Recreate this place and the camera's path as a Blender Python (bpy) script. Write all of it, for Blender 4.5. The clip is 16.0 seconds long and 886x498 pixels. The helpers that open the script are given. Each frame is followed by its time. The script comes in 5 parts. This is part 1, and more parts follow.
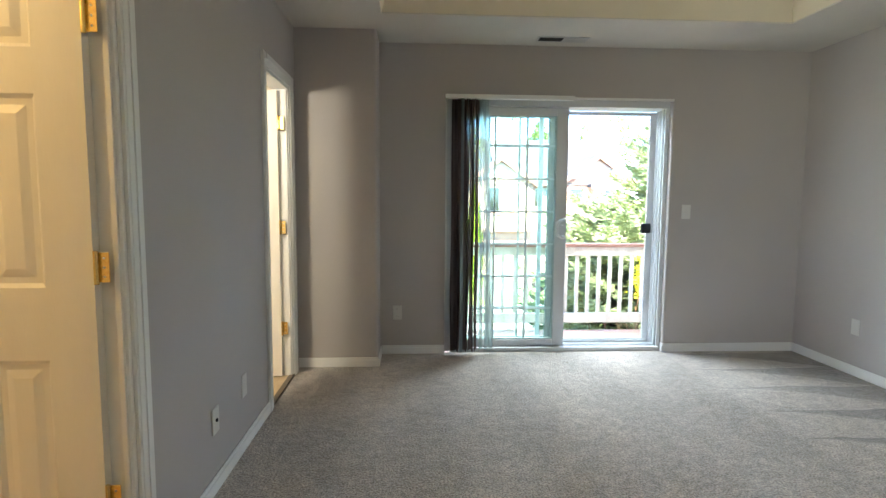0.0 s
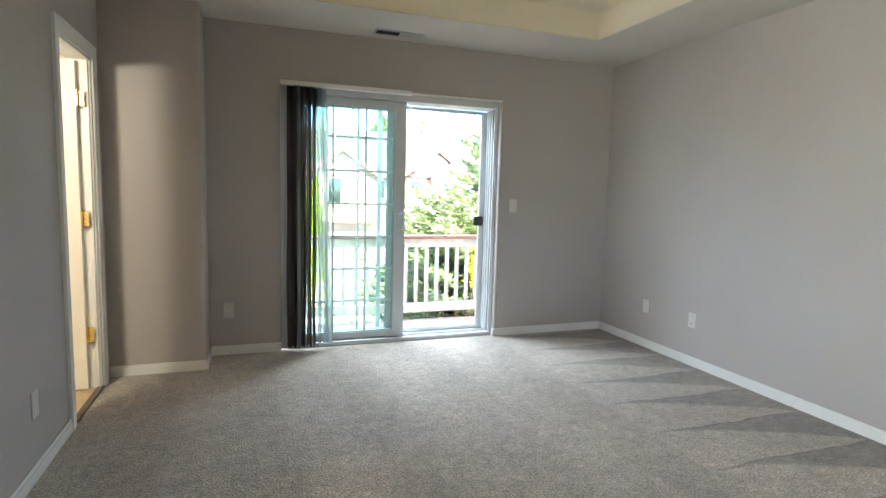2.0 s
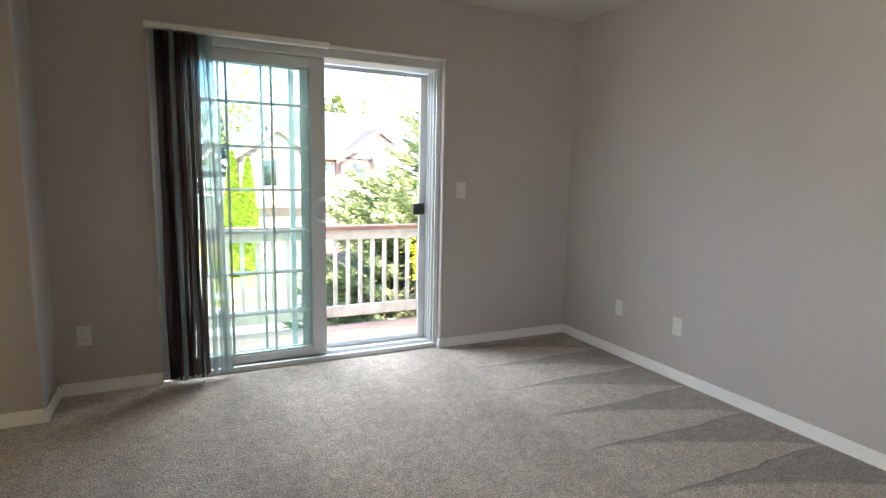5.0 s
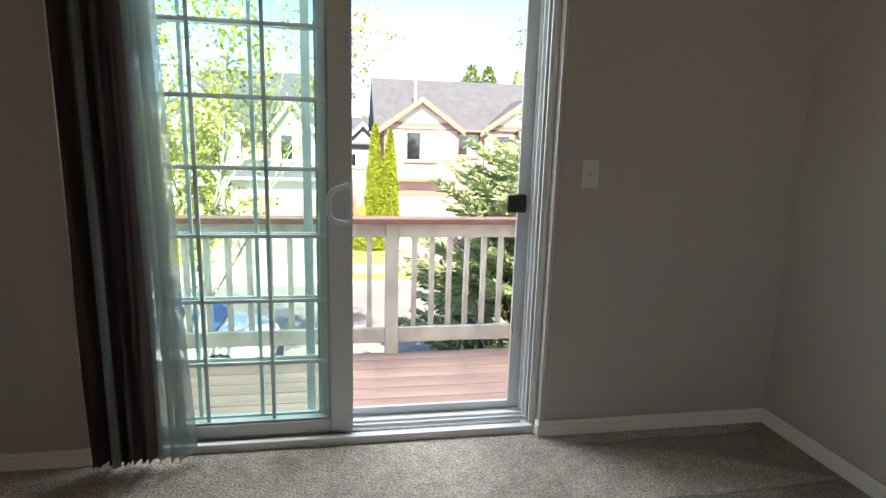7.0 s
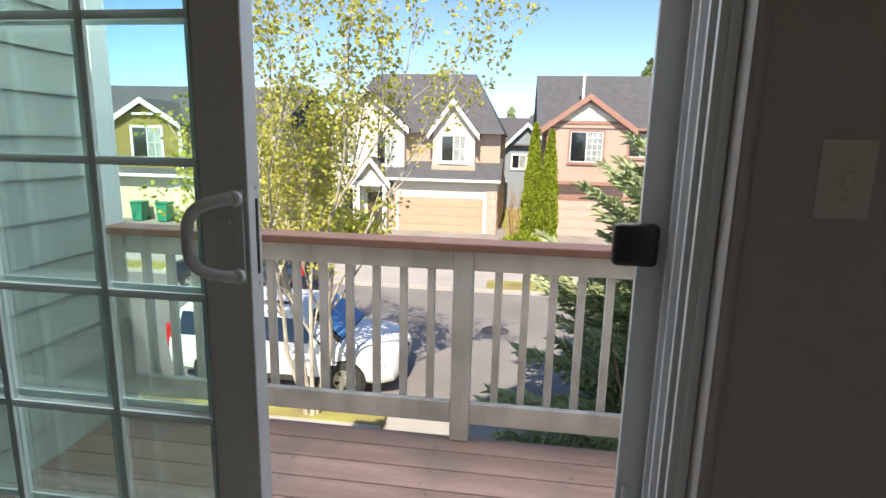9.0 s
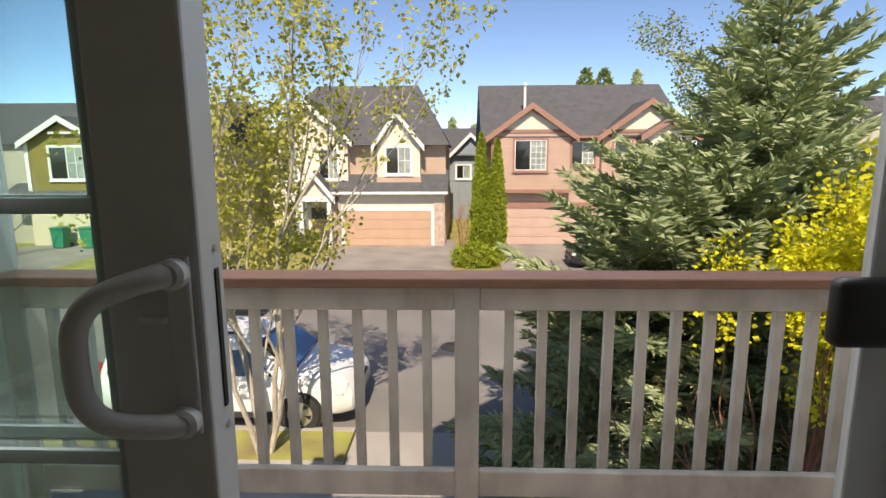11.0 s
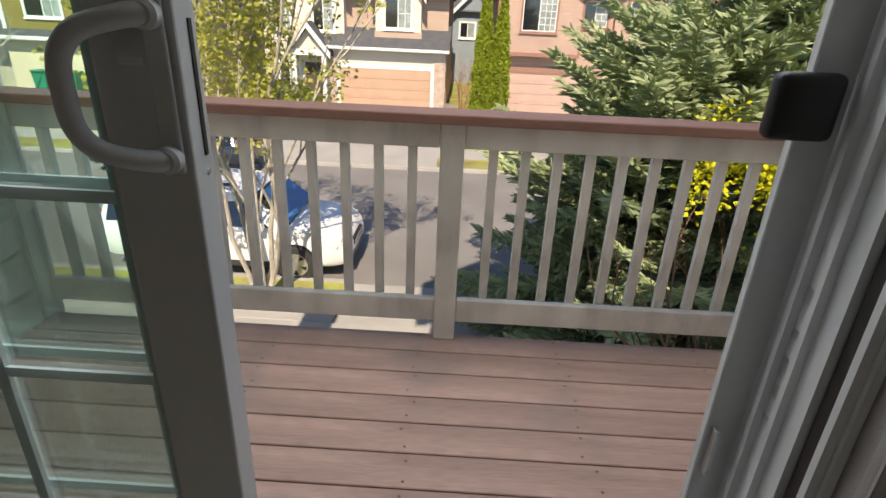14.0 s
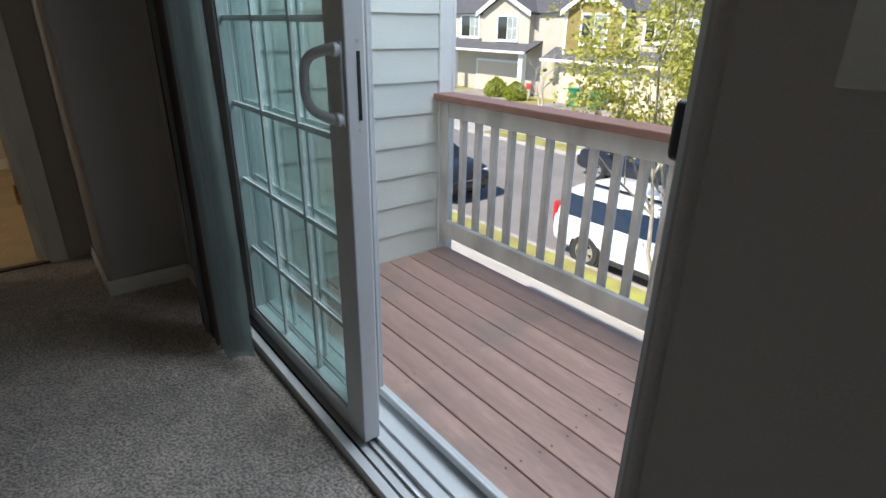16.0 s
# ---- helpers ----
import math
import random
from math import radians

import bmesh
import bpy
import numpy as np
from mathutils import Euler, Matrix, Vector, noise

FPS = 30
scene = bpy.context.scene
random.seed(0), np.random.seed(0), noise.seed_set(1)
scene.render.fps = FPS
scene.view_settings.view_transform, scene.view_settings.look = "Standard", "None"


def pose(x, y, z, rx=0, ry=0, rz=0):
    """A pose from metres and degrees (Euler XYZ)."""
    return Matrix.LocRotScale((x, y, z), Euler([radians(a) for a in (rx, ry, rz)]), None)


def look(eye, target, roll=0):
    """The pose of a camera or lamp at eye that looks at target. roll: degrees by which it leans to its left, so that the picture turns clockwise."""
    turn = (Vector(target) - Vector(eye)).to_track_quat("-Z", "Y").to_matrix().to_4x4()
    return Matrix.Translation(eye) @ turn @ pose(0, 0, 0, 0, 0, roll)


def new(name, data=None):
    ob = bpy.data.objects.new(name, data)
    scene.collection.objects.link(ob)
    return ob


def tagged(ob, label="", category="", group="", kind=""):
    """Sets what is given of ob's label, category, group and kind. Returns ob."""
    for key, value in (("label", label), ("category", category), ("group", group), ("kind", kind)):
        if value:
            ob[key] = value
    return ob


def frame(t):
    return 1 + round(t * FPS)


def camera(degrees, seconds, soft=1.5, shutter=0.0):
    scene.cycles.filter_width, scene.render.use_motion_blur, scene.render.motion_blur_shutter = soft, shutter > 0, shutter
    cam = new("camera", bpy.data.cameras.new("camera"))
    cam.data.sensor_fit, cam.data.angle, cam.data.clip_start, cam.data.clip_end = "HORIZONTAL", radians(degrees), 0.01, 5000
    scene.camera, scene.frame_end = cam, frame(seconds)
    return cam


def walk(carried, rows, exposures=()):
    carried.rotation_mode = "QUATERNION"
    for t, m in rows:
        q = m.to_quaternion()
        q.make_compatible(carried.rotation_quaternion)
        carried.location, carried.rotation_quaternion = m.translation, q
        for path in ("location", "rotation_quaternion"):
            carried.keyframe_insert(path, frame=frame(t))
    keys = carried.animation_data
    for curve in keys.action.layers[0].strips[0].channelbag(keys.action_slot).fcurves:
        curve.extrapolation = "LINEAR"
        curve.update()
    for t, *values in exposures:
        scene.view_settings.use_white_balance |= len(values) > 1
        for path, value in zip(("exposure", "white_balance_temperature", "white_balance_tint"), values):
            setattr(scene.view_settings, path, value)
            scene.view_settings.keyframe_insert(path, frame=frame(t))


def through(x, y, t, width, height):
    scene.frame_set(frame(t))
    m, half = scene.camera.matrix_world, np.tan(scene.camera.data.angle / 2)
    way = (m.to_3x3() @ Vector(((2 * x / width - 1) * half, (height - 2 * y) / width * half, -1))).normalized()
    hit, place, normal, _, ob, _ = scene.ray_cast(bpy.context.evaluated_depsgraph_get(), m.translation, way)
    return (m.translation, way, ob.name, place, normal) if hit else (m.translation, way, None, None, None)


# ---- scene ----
cam = camera(78.7, 16.0)
PATH = [
    (0, (0.12, -0.089, 1.291), (0.226, 1.9, 1.104), 0.4),
    (0.5, (0.118, -0.073, 1.293), (0.328, 1.906, 1.103), 0.6),
    (1, (0.123, -0.072, 1.294), (0.479, 1.887, 1.101), 1.0),
    (1.5, (0.138, -0.082, 1.298), (0.651, 1.841, 1.1), 1.2),
    (2, (0.15, -0.086, 1.301), (0.819, 1.787, 1.091), 1.5),
    (2.5, (0.154, -0.089, 1.301), (0.961, 1.727, 1.077), 1.6),
    (3, (0.132, -0.079, 1.299), (1.04, 1.687, 1.059), 1.7),
    (3.5, (0.141, 0.006, 1.29), (1.095, 1.745, 1.038), 1.6),
    (4, (0.252, 0.219, 1.288), (1.204, 1.96, 1.035), 1.3),
    (4.2, (0.293, 0.311, 1.289), (1.235, 2.057, 1.037), 1.2),
    (6.3, (1.098, 1.628, 1.323), (1.655, 3.52, 0.991), 1.4),
    (6.5, (1.18, 1.782, 1.326), (1.677, 3.688, 0.981), 1.5),
    (7, (1.393, 2.164, 1.291), (1.729, 4.1, 0.916), 1.6),
    (7.5, (1.562, 2.537, 1.256), (1.712, 4.491, 0.853), 1.2),
    (8, (1.706, 2.852, 1.261), (1.662, 4.807, 0.84), 1.3),
    (8.3, (1.823, 3.077, 1.222), (1.661, 5.027, 0.808), 1.4),
    (8.7, (1.918, 3.305, 1.23), (1.65, 5.248, 0.838), 1.3),
    (10.8, (1.681, 3.899, 1.23), (1.536, 5.864, 0.882), -0.0),
    (11, (1.654, 3.903, 1.23), (1.586, 5.873, 0.89), -0.3),
    (11.5, (1.619, 3.885, 1.236), (1.732, 5.852, 0.889), 0.4),
    (12, (1.627, 3.875, 1.233), (1.881, 5.822, 0.851), 1.3),
    (12.5, (1.639, 3.852, 1.225), (1.96, 5.771, 0.762), 1.8),
    (13, (1.642, 3.818, 1.192), (1.947, 5.707, 0.609), 2.5),
    (13.5, (1.654, 3.8, 1.154), (1.839, 5.66, 0.443), 2.7),
    (14, (1.703, 3.814, 1.134), (1.662, 5.645, 0.332), 2.6),
    (14.5, (1.879, 3.838, 1.13), (1.502, 5.61, 0.282), 2.1),
    (15, (2.076, 3.81, 1.116), (1.299, 5.448, 0.27), 1.4),
    (15.2, (2.165, 3.801, 1.136), (1.234, 5.358, 0.294), 1.3),
    (15.5, (2.304, 3.794, 1.156), (1.15, 5.207, 0.336), 1.2),
    (15.6, (2.35, 3.802, 1.157), (1.131, 5.164, 0.346), 1.2),
    (16, (2.51, 3.811, 1.175), (1.063, 4.956, 0.405), 0.9),
]
# camera exposure over the walk
EXPO = [(0, 3.87, 6200, 5), (3.5, 3.92, 6300, 6), (4.2, 3.8, 6400, 8), (6.5, 2.9, 7000, 11), (7.5, 2.35, 7000, 11), (8.7, 1.65, 6900, 11), (10.8, 1.0, 7600, 13),
        (12.5, 0.95, 7600, 13), (14, 1.1, 7400, 12), (15, 1.3, 6900, 11), (16, 1.4, 6300, 9)]
walk(cam, [(t, look(eye, target, roll)) for t, eye, target, roll in PATH], EXPO)

# ---- world, sun and lamps ----
SUN_EL, SUN_AZ = radians(46), radians(0)
world = bpy.data.worlds.new("sky")
scene.world = world
world.use_nodes = True
wn = world.node_tree.nodes
sky = wn.new("ShaderNodeTexSky")
sky.sky_type, sky.sun_disc = "NISHITA", False
sky.sun_elevation, sky.sun_rotation = SUN_EL, radians(180) - SUN_AZ
sky.air_density, sky.dust_density, sky.ozone_density = 0.6, 0.0, 4.5
wn["Background"].inputs[1].default_value = 0.11
world.node_tree.links.new(sky.outputs[0], wn["Background"].inputs[0])

sun = new("sun", bpy.data.lights.new("sun", "SUN"))
sun.data.energy, sun.data.angle, sun.data.color = 3.3, radians(0.5), (1.0, 0.92, 0.80)
sun_from = Vector((-math.sin(SUN_AZ) * math.cos(SUN_EL), -math.cos(SUN_AZ) * math.cos(SUN_EL), math.sin(SUN_EL)))
sun.matrix_world = look(sun_from * 60, (0, 0, 0))

for lx, ly, lz, watts, warm in ((-1.75, 0.95, 2.25, 1.8, (1.0, 0.62, 0.20)), (-1.45, 2.25, 1.93, 6.5, (1.0, 0.90, 0.74))):
    lamp = new("bathroom_lamp", bpy.data.lights.new("bathroom_lamp", "POINT"))
    lamp.data.energy, lamp.data.color, lamp.data.shadow_soft_size = watts, warm, 0.12
    lamp.location = (lx, ly, lz)

# fill lamp added outside an invented window behind the walker, to brighten the room
side_fill = new("unseen_side_fill", bpy.data.lights.new("unseen_side_fill", "AREA"))
side_fill.data.shape, side_fill.data.size, side_fill.data.size_y = "RECTANGLE", 1.5, 1.25
side_fill.data.energy, side_fill.data.color, side_fill.data.spread = 4.8, (0.97, 0.98, 0.96), radians(95)
side_fill.matrix_world = look((-1.35, -1.15, 1.45), (3.39, 1.1, 1.55))

# fill lamp added out of view above the balcony, to brighten deck and carpet
balcony_fill = new("unseen_balcony_fill", bpy.data.lights.new("unseen_balcony_fill", "AREA"))
balcony_fill.data.shape, balcony_fill.data.size, balcony_fill.data.size_y = "RECTANGLE", 3.2, 1.3
balcony_fill.data.energy, balcony_fill.data.color = 36, (0.86, 0.94, 1.0)
balcony_fill.matrix_world = look((1.5, 5.75, 2.95), (1.3, 3.7, 0.2))

# ---- materials ----


def material(name, color, rough=0.6, metal=0.0, spread=0.12, scale=6.0, fine=90.0, bump=0.15, second=None, per_object=0.0, spec=0.5, stretch=(1, 1, 1)):
    """A surface with blotches at one scale, grain at another, and fine relief."""
    mat = bpy.data.materials.new(name)
    mat.use_nodes = True
    nt = mat.node_tree
    b = nt.nodes["Principled BSDF"]
    b.inputs["Roughness"].default_value, b.inputs["Metallic"].default_value = rough, metal
    b.inputs["Specular IOR Level"].default_value = spec
    tc = nt.nodes.new("ShaderNodeTexCoord")
    mp = nt.nodes.new("ShaderNodeMapping")
    mp.inputs["Scale"].default_value = stretch
    nt.links.new(tc.outputs["Object"], mp.inputs[0])
    big, small = nt.nodes.new("ShaderNodeTexNoise"), nt.nodes.new("ShaderNodeTexNoise")
    big.inputs["Scale"].default_value, big.inputs["Detail"].default_value = scale, 5
    small.inputs["Scale"].default_value, small.inputs["Detail"].default_value = fine, 3
    nt.links.new(mp.outputs[0], big.inputs[0]), nt.links.new(mp.outputs[0], small.inputs[0])
    c = Vector(color)
    ramp = nt.nodes.new("ShaderNodeValToRGB")
    dark, light = (second or tuple(c * (1 - spread))), tuple(min(v, 1) for v in c * (1 + spread))
    ramp.color_ramp.elements[0].position, ramp.color_ramp.elements[0].color = 0.32, (*dark, 1)
    ramp.color_ramp.elements[1].position, ramp.color_ramp.elements[1].color = 0.66, (*light, 1)
    nt.links.new(big.outputs[0], ramp.inputs[0])
    mix = nt.nodes.new("ShaderNodeMixRGB")
    mix.blend_type, mix.inputs[0].default_value = "OVERLAY", min(1.0, spread * 2.2)
    nt.links.new(ramp.outputs[0], mix.inputs[1]), nt.links.new(small.outputs[0], mix.inputs[2])
    out = mix.outputs[0]
    if per_object:
        info, hsv, rng = nt.nodes.new("ShaderNodeObjectInfo"), nt.nodes.new("ShaderNodeHueSaturation"), nt.nodes.new("ShaderNodeMapRange")
        rng.inputs[3].default_value, rng.inputs[4].default_value = 1 - per_object, 1 + per_object
        nt.links.new(info.outputs["Random"], rng.inputs[0]), nt.links.new(rng.outputs[0], hsv.inputs["Value"])
        nt.links.new(out, hsv.inputs["Color"])
        out = hsv.outputs[0]
    nt.links.new(out, b.inputs["Base Color"])
    if bump:
        bp = nt.nodes.new("ShaderNodeBump")
        bp.inputs["Strength"].default_value, bp.inputs["Distance"].default_value = bump, 0.004
        nt.links.new(small.outputs[0], bp.inputs["Height"]), nt.links.new(bp.outputs[0], b.inputs["Normal"])
    return mat


def leafy(name, dark, light, through=0.35):
    """Leaves whose colour differs from clump to clump, with light shining through."""
    mat = bpy.data.materials.new(name)
    mat.use_nodes = True
    nt = mat.node_tree
    b, out = nt.nodes["Principled BSDF"], nt.nodes["Material Output"]
    geo, ramp, noi = nt.nodes.new("ShaderNodeNewGeometry"), nt.nodes.new("ShaderNodeValToRGB"), nt.nodes.new("ShaderNodeTexNoise")
    tc = nt.nodes.new("ShaderNodeTexCoord")
    nt.links.new(tc.outputs["Object"], noi.inputs[0])
    noi.inputs["Scale"].default_value = 1.3
    add = nt.nodes.new("ShaderNodeMath")
    add.operation = "MULTIPLY_ADD"
    add.inputs[1].default_value = 0.6
    nt.links.new(geo.outputs["Random Per Island"], add.inputs[0])
    sub = nt.nodes.new("ShaderNodeMath")
    sub.operation = "SUBTRACT"
    sub.inputs[1].default_value = 0.3
    nt.links.new(noi.outputs[0], sub.inputs[0]), nt.links.new(sub.outputs[0], add.inputs[2])
    ramp.color_ramp.elements[0].color, ramp.color_ramp.elements[1].color = (*dark, 1), (*light, 1)
    nt.links.new(add.outputs[0], ramp.inputs[0])
    nt.links.new(ramp.outputs[0], b.inputs["Base Color"])
    b.inputs["Roughness"].default_value, b.inputs["Specular IOR Level"].default_value = 0.55, 0.3
    tr, mx = nt.nodes.new("ShaderNodeBsdfTranslucent"), nt.nodes.new("ShaderNodeMixShader")
    mx.inputs[0].default_value = through
    nt.links.new(ramp.outputs[0], tr.inputs[0])
    nt.links.new(b.outputs[0], mx.inputs[1]), nt.links.new(tr.outputs[0], mx.inputs[2]), nt.links.new(mx.outputs[0], out.inputs[0])
    return mat


def glazing(name, tint, gloss=0.5):
    """Thin window glass: clear with a tint, glossy at grazing angles."""
    mat = bpy.data.materials.new(name)
    mat.use_nodes = True
    nt = mat.node_tree
    nt.nodes.remove(nt.nodes["Principled BSDF"])
    tr, gl, mx, fr, mul = (nt.nodes.new(n) for n in ("ShaderNodeBsdfTransparent", "ShaderNodeBsdfGlossy", "ShaderNodeMixShader", "ShaderNodeFresnel", "ShaderNodeMath"))
    tr.inputs[0].default_value = (*tint, 1)
    gl.inputs["Roughness"].default_value = 0.02
    fr.inputs[0].default_value = 1.5
    mul.operation, mul.inputs[1].default_value = "MULTIPLY", gloss
    nt.links.new(fr.outputs[0], mul.inputs[0]), nt.links.new(mul.outputs[0], mx.inputs[0])
    nt.links.new(tr.outputs[0], mx.inputs[1]), nt.links.new(gl.outputs[0], mx.inputs[2])
    nt.links.new(mx.outputs[0], nt.nodes["Material Output"].inputs[0])
    return mat


def sheer(name, color, clear, through=0.5):
    """Woven cloth that lets part of the light through."""
    mat = bpy.data.materials.new(name)
    mat.use_nodes = True
    nt = mat.node_tree
    nt.nodes.remove(nt.nodes["Principled BSDF"])
    df, tl, tp, m1, m2 = (nt.nodes.new(n) for n in ("ShaderNodeBsdfDiffuse", "ShaderNodeBsdfTranslucent", "ShaderNodeBsdfTransparent", "ShaderNodeMixShader", "ShaderNodeMixShader"))
    tc, mp, noi, ramp = (nt.nodes.new(n) for n in ("ShaderNodeTexCoord", "ShaderNodeMapping", "ShaderNodeTexNoise", "ShaderNodeValToRGB"))
    mp.inputs["Scale"].default_value = (160, 160, 3)
    noi.inputs["Scale"].default_value = 1.0
    nt.links.new(tc.outputs["Object"], mp.inputs[0]), nt.links.new(mp.outputs[0], noi.inputs[0]), nt.links.new(noi.outputs[0], ramp.inputs[0])
    ramp.color_ramp.elements[0].color = (*[c * 0.7 for c in color], 1)
    ramp.color_ramp.elements[1].color = (*[min(1, c * 1.25) for c in color], 1)
    nt.links.new(ramp.outputs[0], df.inputs[0]), nt.links.new(ramp.outputs[0], tl.inputs[0])
    m1.inputs[0].default_value, m2.inputs[0].default_value = through, clear
    nt.links.new(df.outputs[0], m1.inputs[1]), nt.links.new(tl.outputs[0], m1.inputs[2])
    nt.links.new(m1.outputs[0], m2.inputs[1]), nt.links.new(tp.outputs[0], m2.inputs[2])
    nt.links.new(m2.outputs[0], nt.nodes["Material Output"].inputs[0])
    return mat


def lapped(name, color, step, depth=0.3):
    """Far lap siding: courses of boards, each with its shadow line as relief."""
    mat = material(name, color, 0.7, spread=0.07, scale=1.5, fine=40, bump=0)
    nt = mat.node_tree
    tc, wave, bp = nt.nodes.new("ShaderNodeTexCoord"), nt.nodes.new("ShaderNodeTexWave"), nt.nodes.new("ShaderNodeBump")
    wave.bands_direction, wave.wave_profile = "Z", "SAW"
    wave.inputs["Scale"].default_value = 0.314 / step
    nt.links.new(tc.outputs["Object"], wave.inputs[0]), nt.links.new(wave.outputs["Fac"], bp.inputs["Height"])
    bp.inputs["Distance"].default_value, bp.inputs["Strength"].default_value = 0.03, depth
    nt.links.new(bp.outputs[0], nt.nodes["Principled BSDF"].inputs["Normal"])
    return mat


def carpet_material():
    """Cut-pile carpet: tufts, brushed patches, and vacuum strokes that run out from the east wall."""
    mat = material("carpet", (0.45, 0.395, 0.34), 0.95, spread=0.12, scale=9, fine=38, bump=0, spec=0.1)
    nt = mat.node_tree
    b = nt.nodes["Principled BSDF"]
    b.inputs["Sheen Weight"].default_value, b.inputs["Sheen Roughness"].default_value = 0.35, 0.45
    src = b.inputs["Base Color"].links[0].from_socket
    tc, sep, wob = nt.nodes.new("ShaderNodeTexCoord"), nt.nodes.new("ShaderNodeSeparateXYZ"), nt.nodes.new("ShaderNodeTexNoise")
    nt.links.new(tc.outputs["Object"], sep.inputs[0]), nt.links.new(tc.outputs["Object"], wob.inputs[0])
    wob.inputs["Scale"].default_value, wob.inputs["Detail"].default_value = 2.2, 3

    def put(socket, v):
        if isinstance(v, (int, float)):
            socket.default_value = v
        else:
            nt.links.new(v, socket)

    def calc(op, *args):
        n = nt.nodes.new("ShaderNodeMath")
        n.operation = op
        for socket, v in zip(n.inputs, args):
            put(socket, v)
        return n.outputs[0]

    def soft(v, lo, hi, a, c):
        n = nt.nodes.new("ShaderNodeMapRange")
        n.interpolation_type = "SMOOTHSTEP"
        for socket, w in zip(n.inputs, (v, lo, hi, a, c)):
            put(socket, w)
        return n.outputs[0]

    sway = calc("MULTIPLY", calc("SUBTRACT", wob.outputs[0], 0.5), 0.10)
    x, y = sep.outputs[0], calc("ADD", sep.outputs[1], sway)
    d = calc("ADD", calc("SUBTRACT", 2.09, x), sway)             # metres from the east wall
    f = calc("FRACT", calc("DIVIDE", calc("SUBTRACT", 4.46, y), 0.405))   # place across one stroke
    reach = calc("POWER", calc("MAXIMUM", calc("SUBTRACT", 1.03, calc("DIVIDE", d, 1.15)), 0.001), 1.7)
    near = soft(d, 1.13, 1.19, 1.0, 0.0)
    wedge = calc("MULTIPLY", soft(calc("SUBTRACT", reach, f), -0.03, 0.05, 0.0, 1.0), near)
    groove = calc("MULTIPLY", soft(f, 0.0, 0.075, 1.0, 0.0), near)
    pale = calc("MULTIPLY", calc("SUBTRACT", 1.0, wedge), near)
    # the middle of the room: wide strokes along the room, patted and trodden
    strip_ = calc("FRACT", calc("DIVIDE", calc("ADD", x, calc("MULTIPLY", sway, 2.5)), 0.62))
    lane = soft(strip_, 0.44, 0.54, 0.0, 1.0)
    blot = nt.nodes.new("ShaderNodeTexVoronoi")
    blot.inputs["Scale"].default_value = 2.1
    nt.links.new(tc.outputs["Object"], blot.inputs[0])
    tread = soft(blot.outputs["Distance"], 0.10, 0.19, 1.0, 0.0)
    broad = nt.nodes.new("ShaderNodeTexNoise")
    broad.inputs["Scale"].default_value, broad.inputs["Detail"].default_value = 0.9, 2
    nt.links.new(tc.outputs["Object"], broad.inputs[0])
    patch = soft(broad.outputs[0], 0.42, 0.58, -0.08, 0.06)
    rest = calc("SUBTRACT", 1.0, near)
    tone = calc("ADD", 1.0, patch)
    tone = calc("ADD", tone, calc("MULTIPLY", rest, calc("MULTIPLY_ADD", lane, 0.09, -0.045)))
    tone = calc("ADD", tone, calc("MULTIPLY", rest, calc("MULTIPLY", tread, 0.09)))
    tone = calc("ADD", tone, calc("MULTIPLY", wedge, -0.30))
    tone = calc("ADD", tone, calc("MULTIPLY", groove, -0.22))
    tone = calc("ADD", tone, calc("MULTIPLY", pale, 0.12))
    spk, tuft = nt.nodes.new("ShaderNodeTexNoise"), nt.nodes.new("ShaderNodeTexVoronoi")
    spk.inputs["Scale"].default_value, spk.inputs["Detail"].default_value = 105, 5
    tuft.inputs["Scale"].default_value = 95
    nt.links.new(tc.outputs["Object"], spk.inputs[0]), nt.links.new(tc.outputs["Object"], tuft.inputs[0])
    speck = soft(spk.outputs[0], 0.34, 0.64, 0.35, 1.35)
    mott = nt.nodes.new("ShaderNodeTexNoise")
    mott.inputs["Scale"].default_value, mott.inputs["Detail"].default_value = 24, 4
    nt.links.new(tc.outputs["Object"], mott.inputs[0])
    tone = calc("MULTIPLY", tone, soft(mott.outputs[0], 0.36, 0.64, 0.88, 1.10))
    tone = calc("MULTIPLY", tone, calc("MULTIPLY_ADD", speck, 0.75, 0.25))
    mul = nt.nodes.new("ShaderNodeVectorMath")
    mul.operation = "SCALE"
    nt.links.new(src, mul.inputs[0]), nt.links.new(tone, mul.inputs["Scale"])
    nt.links.new(mul.outputs[0], b.inputs["Base Color"])
    bp = nt.nodes.new("ShaderNodeBump")
    bp.inputs["Strength"].default_value, bp.inputs["Distance"].default_value = 1.0, 0.014
    nt.links.new(calc("SUBTRACT", spk.outputs[0], calc("MULTIPLY_ADD", groove, 0.5, calc("MULTIPLY", tuft.outputs["Distance"], 0.4))), bp.inputs["Height"])
    nt.links.new(bp.outputs[0], b.inputs["Normal"])
    return mat


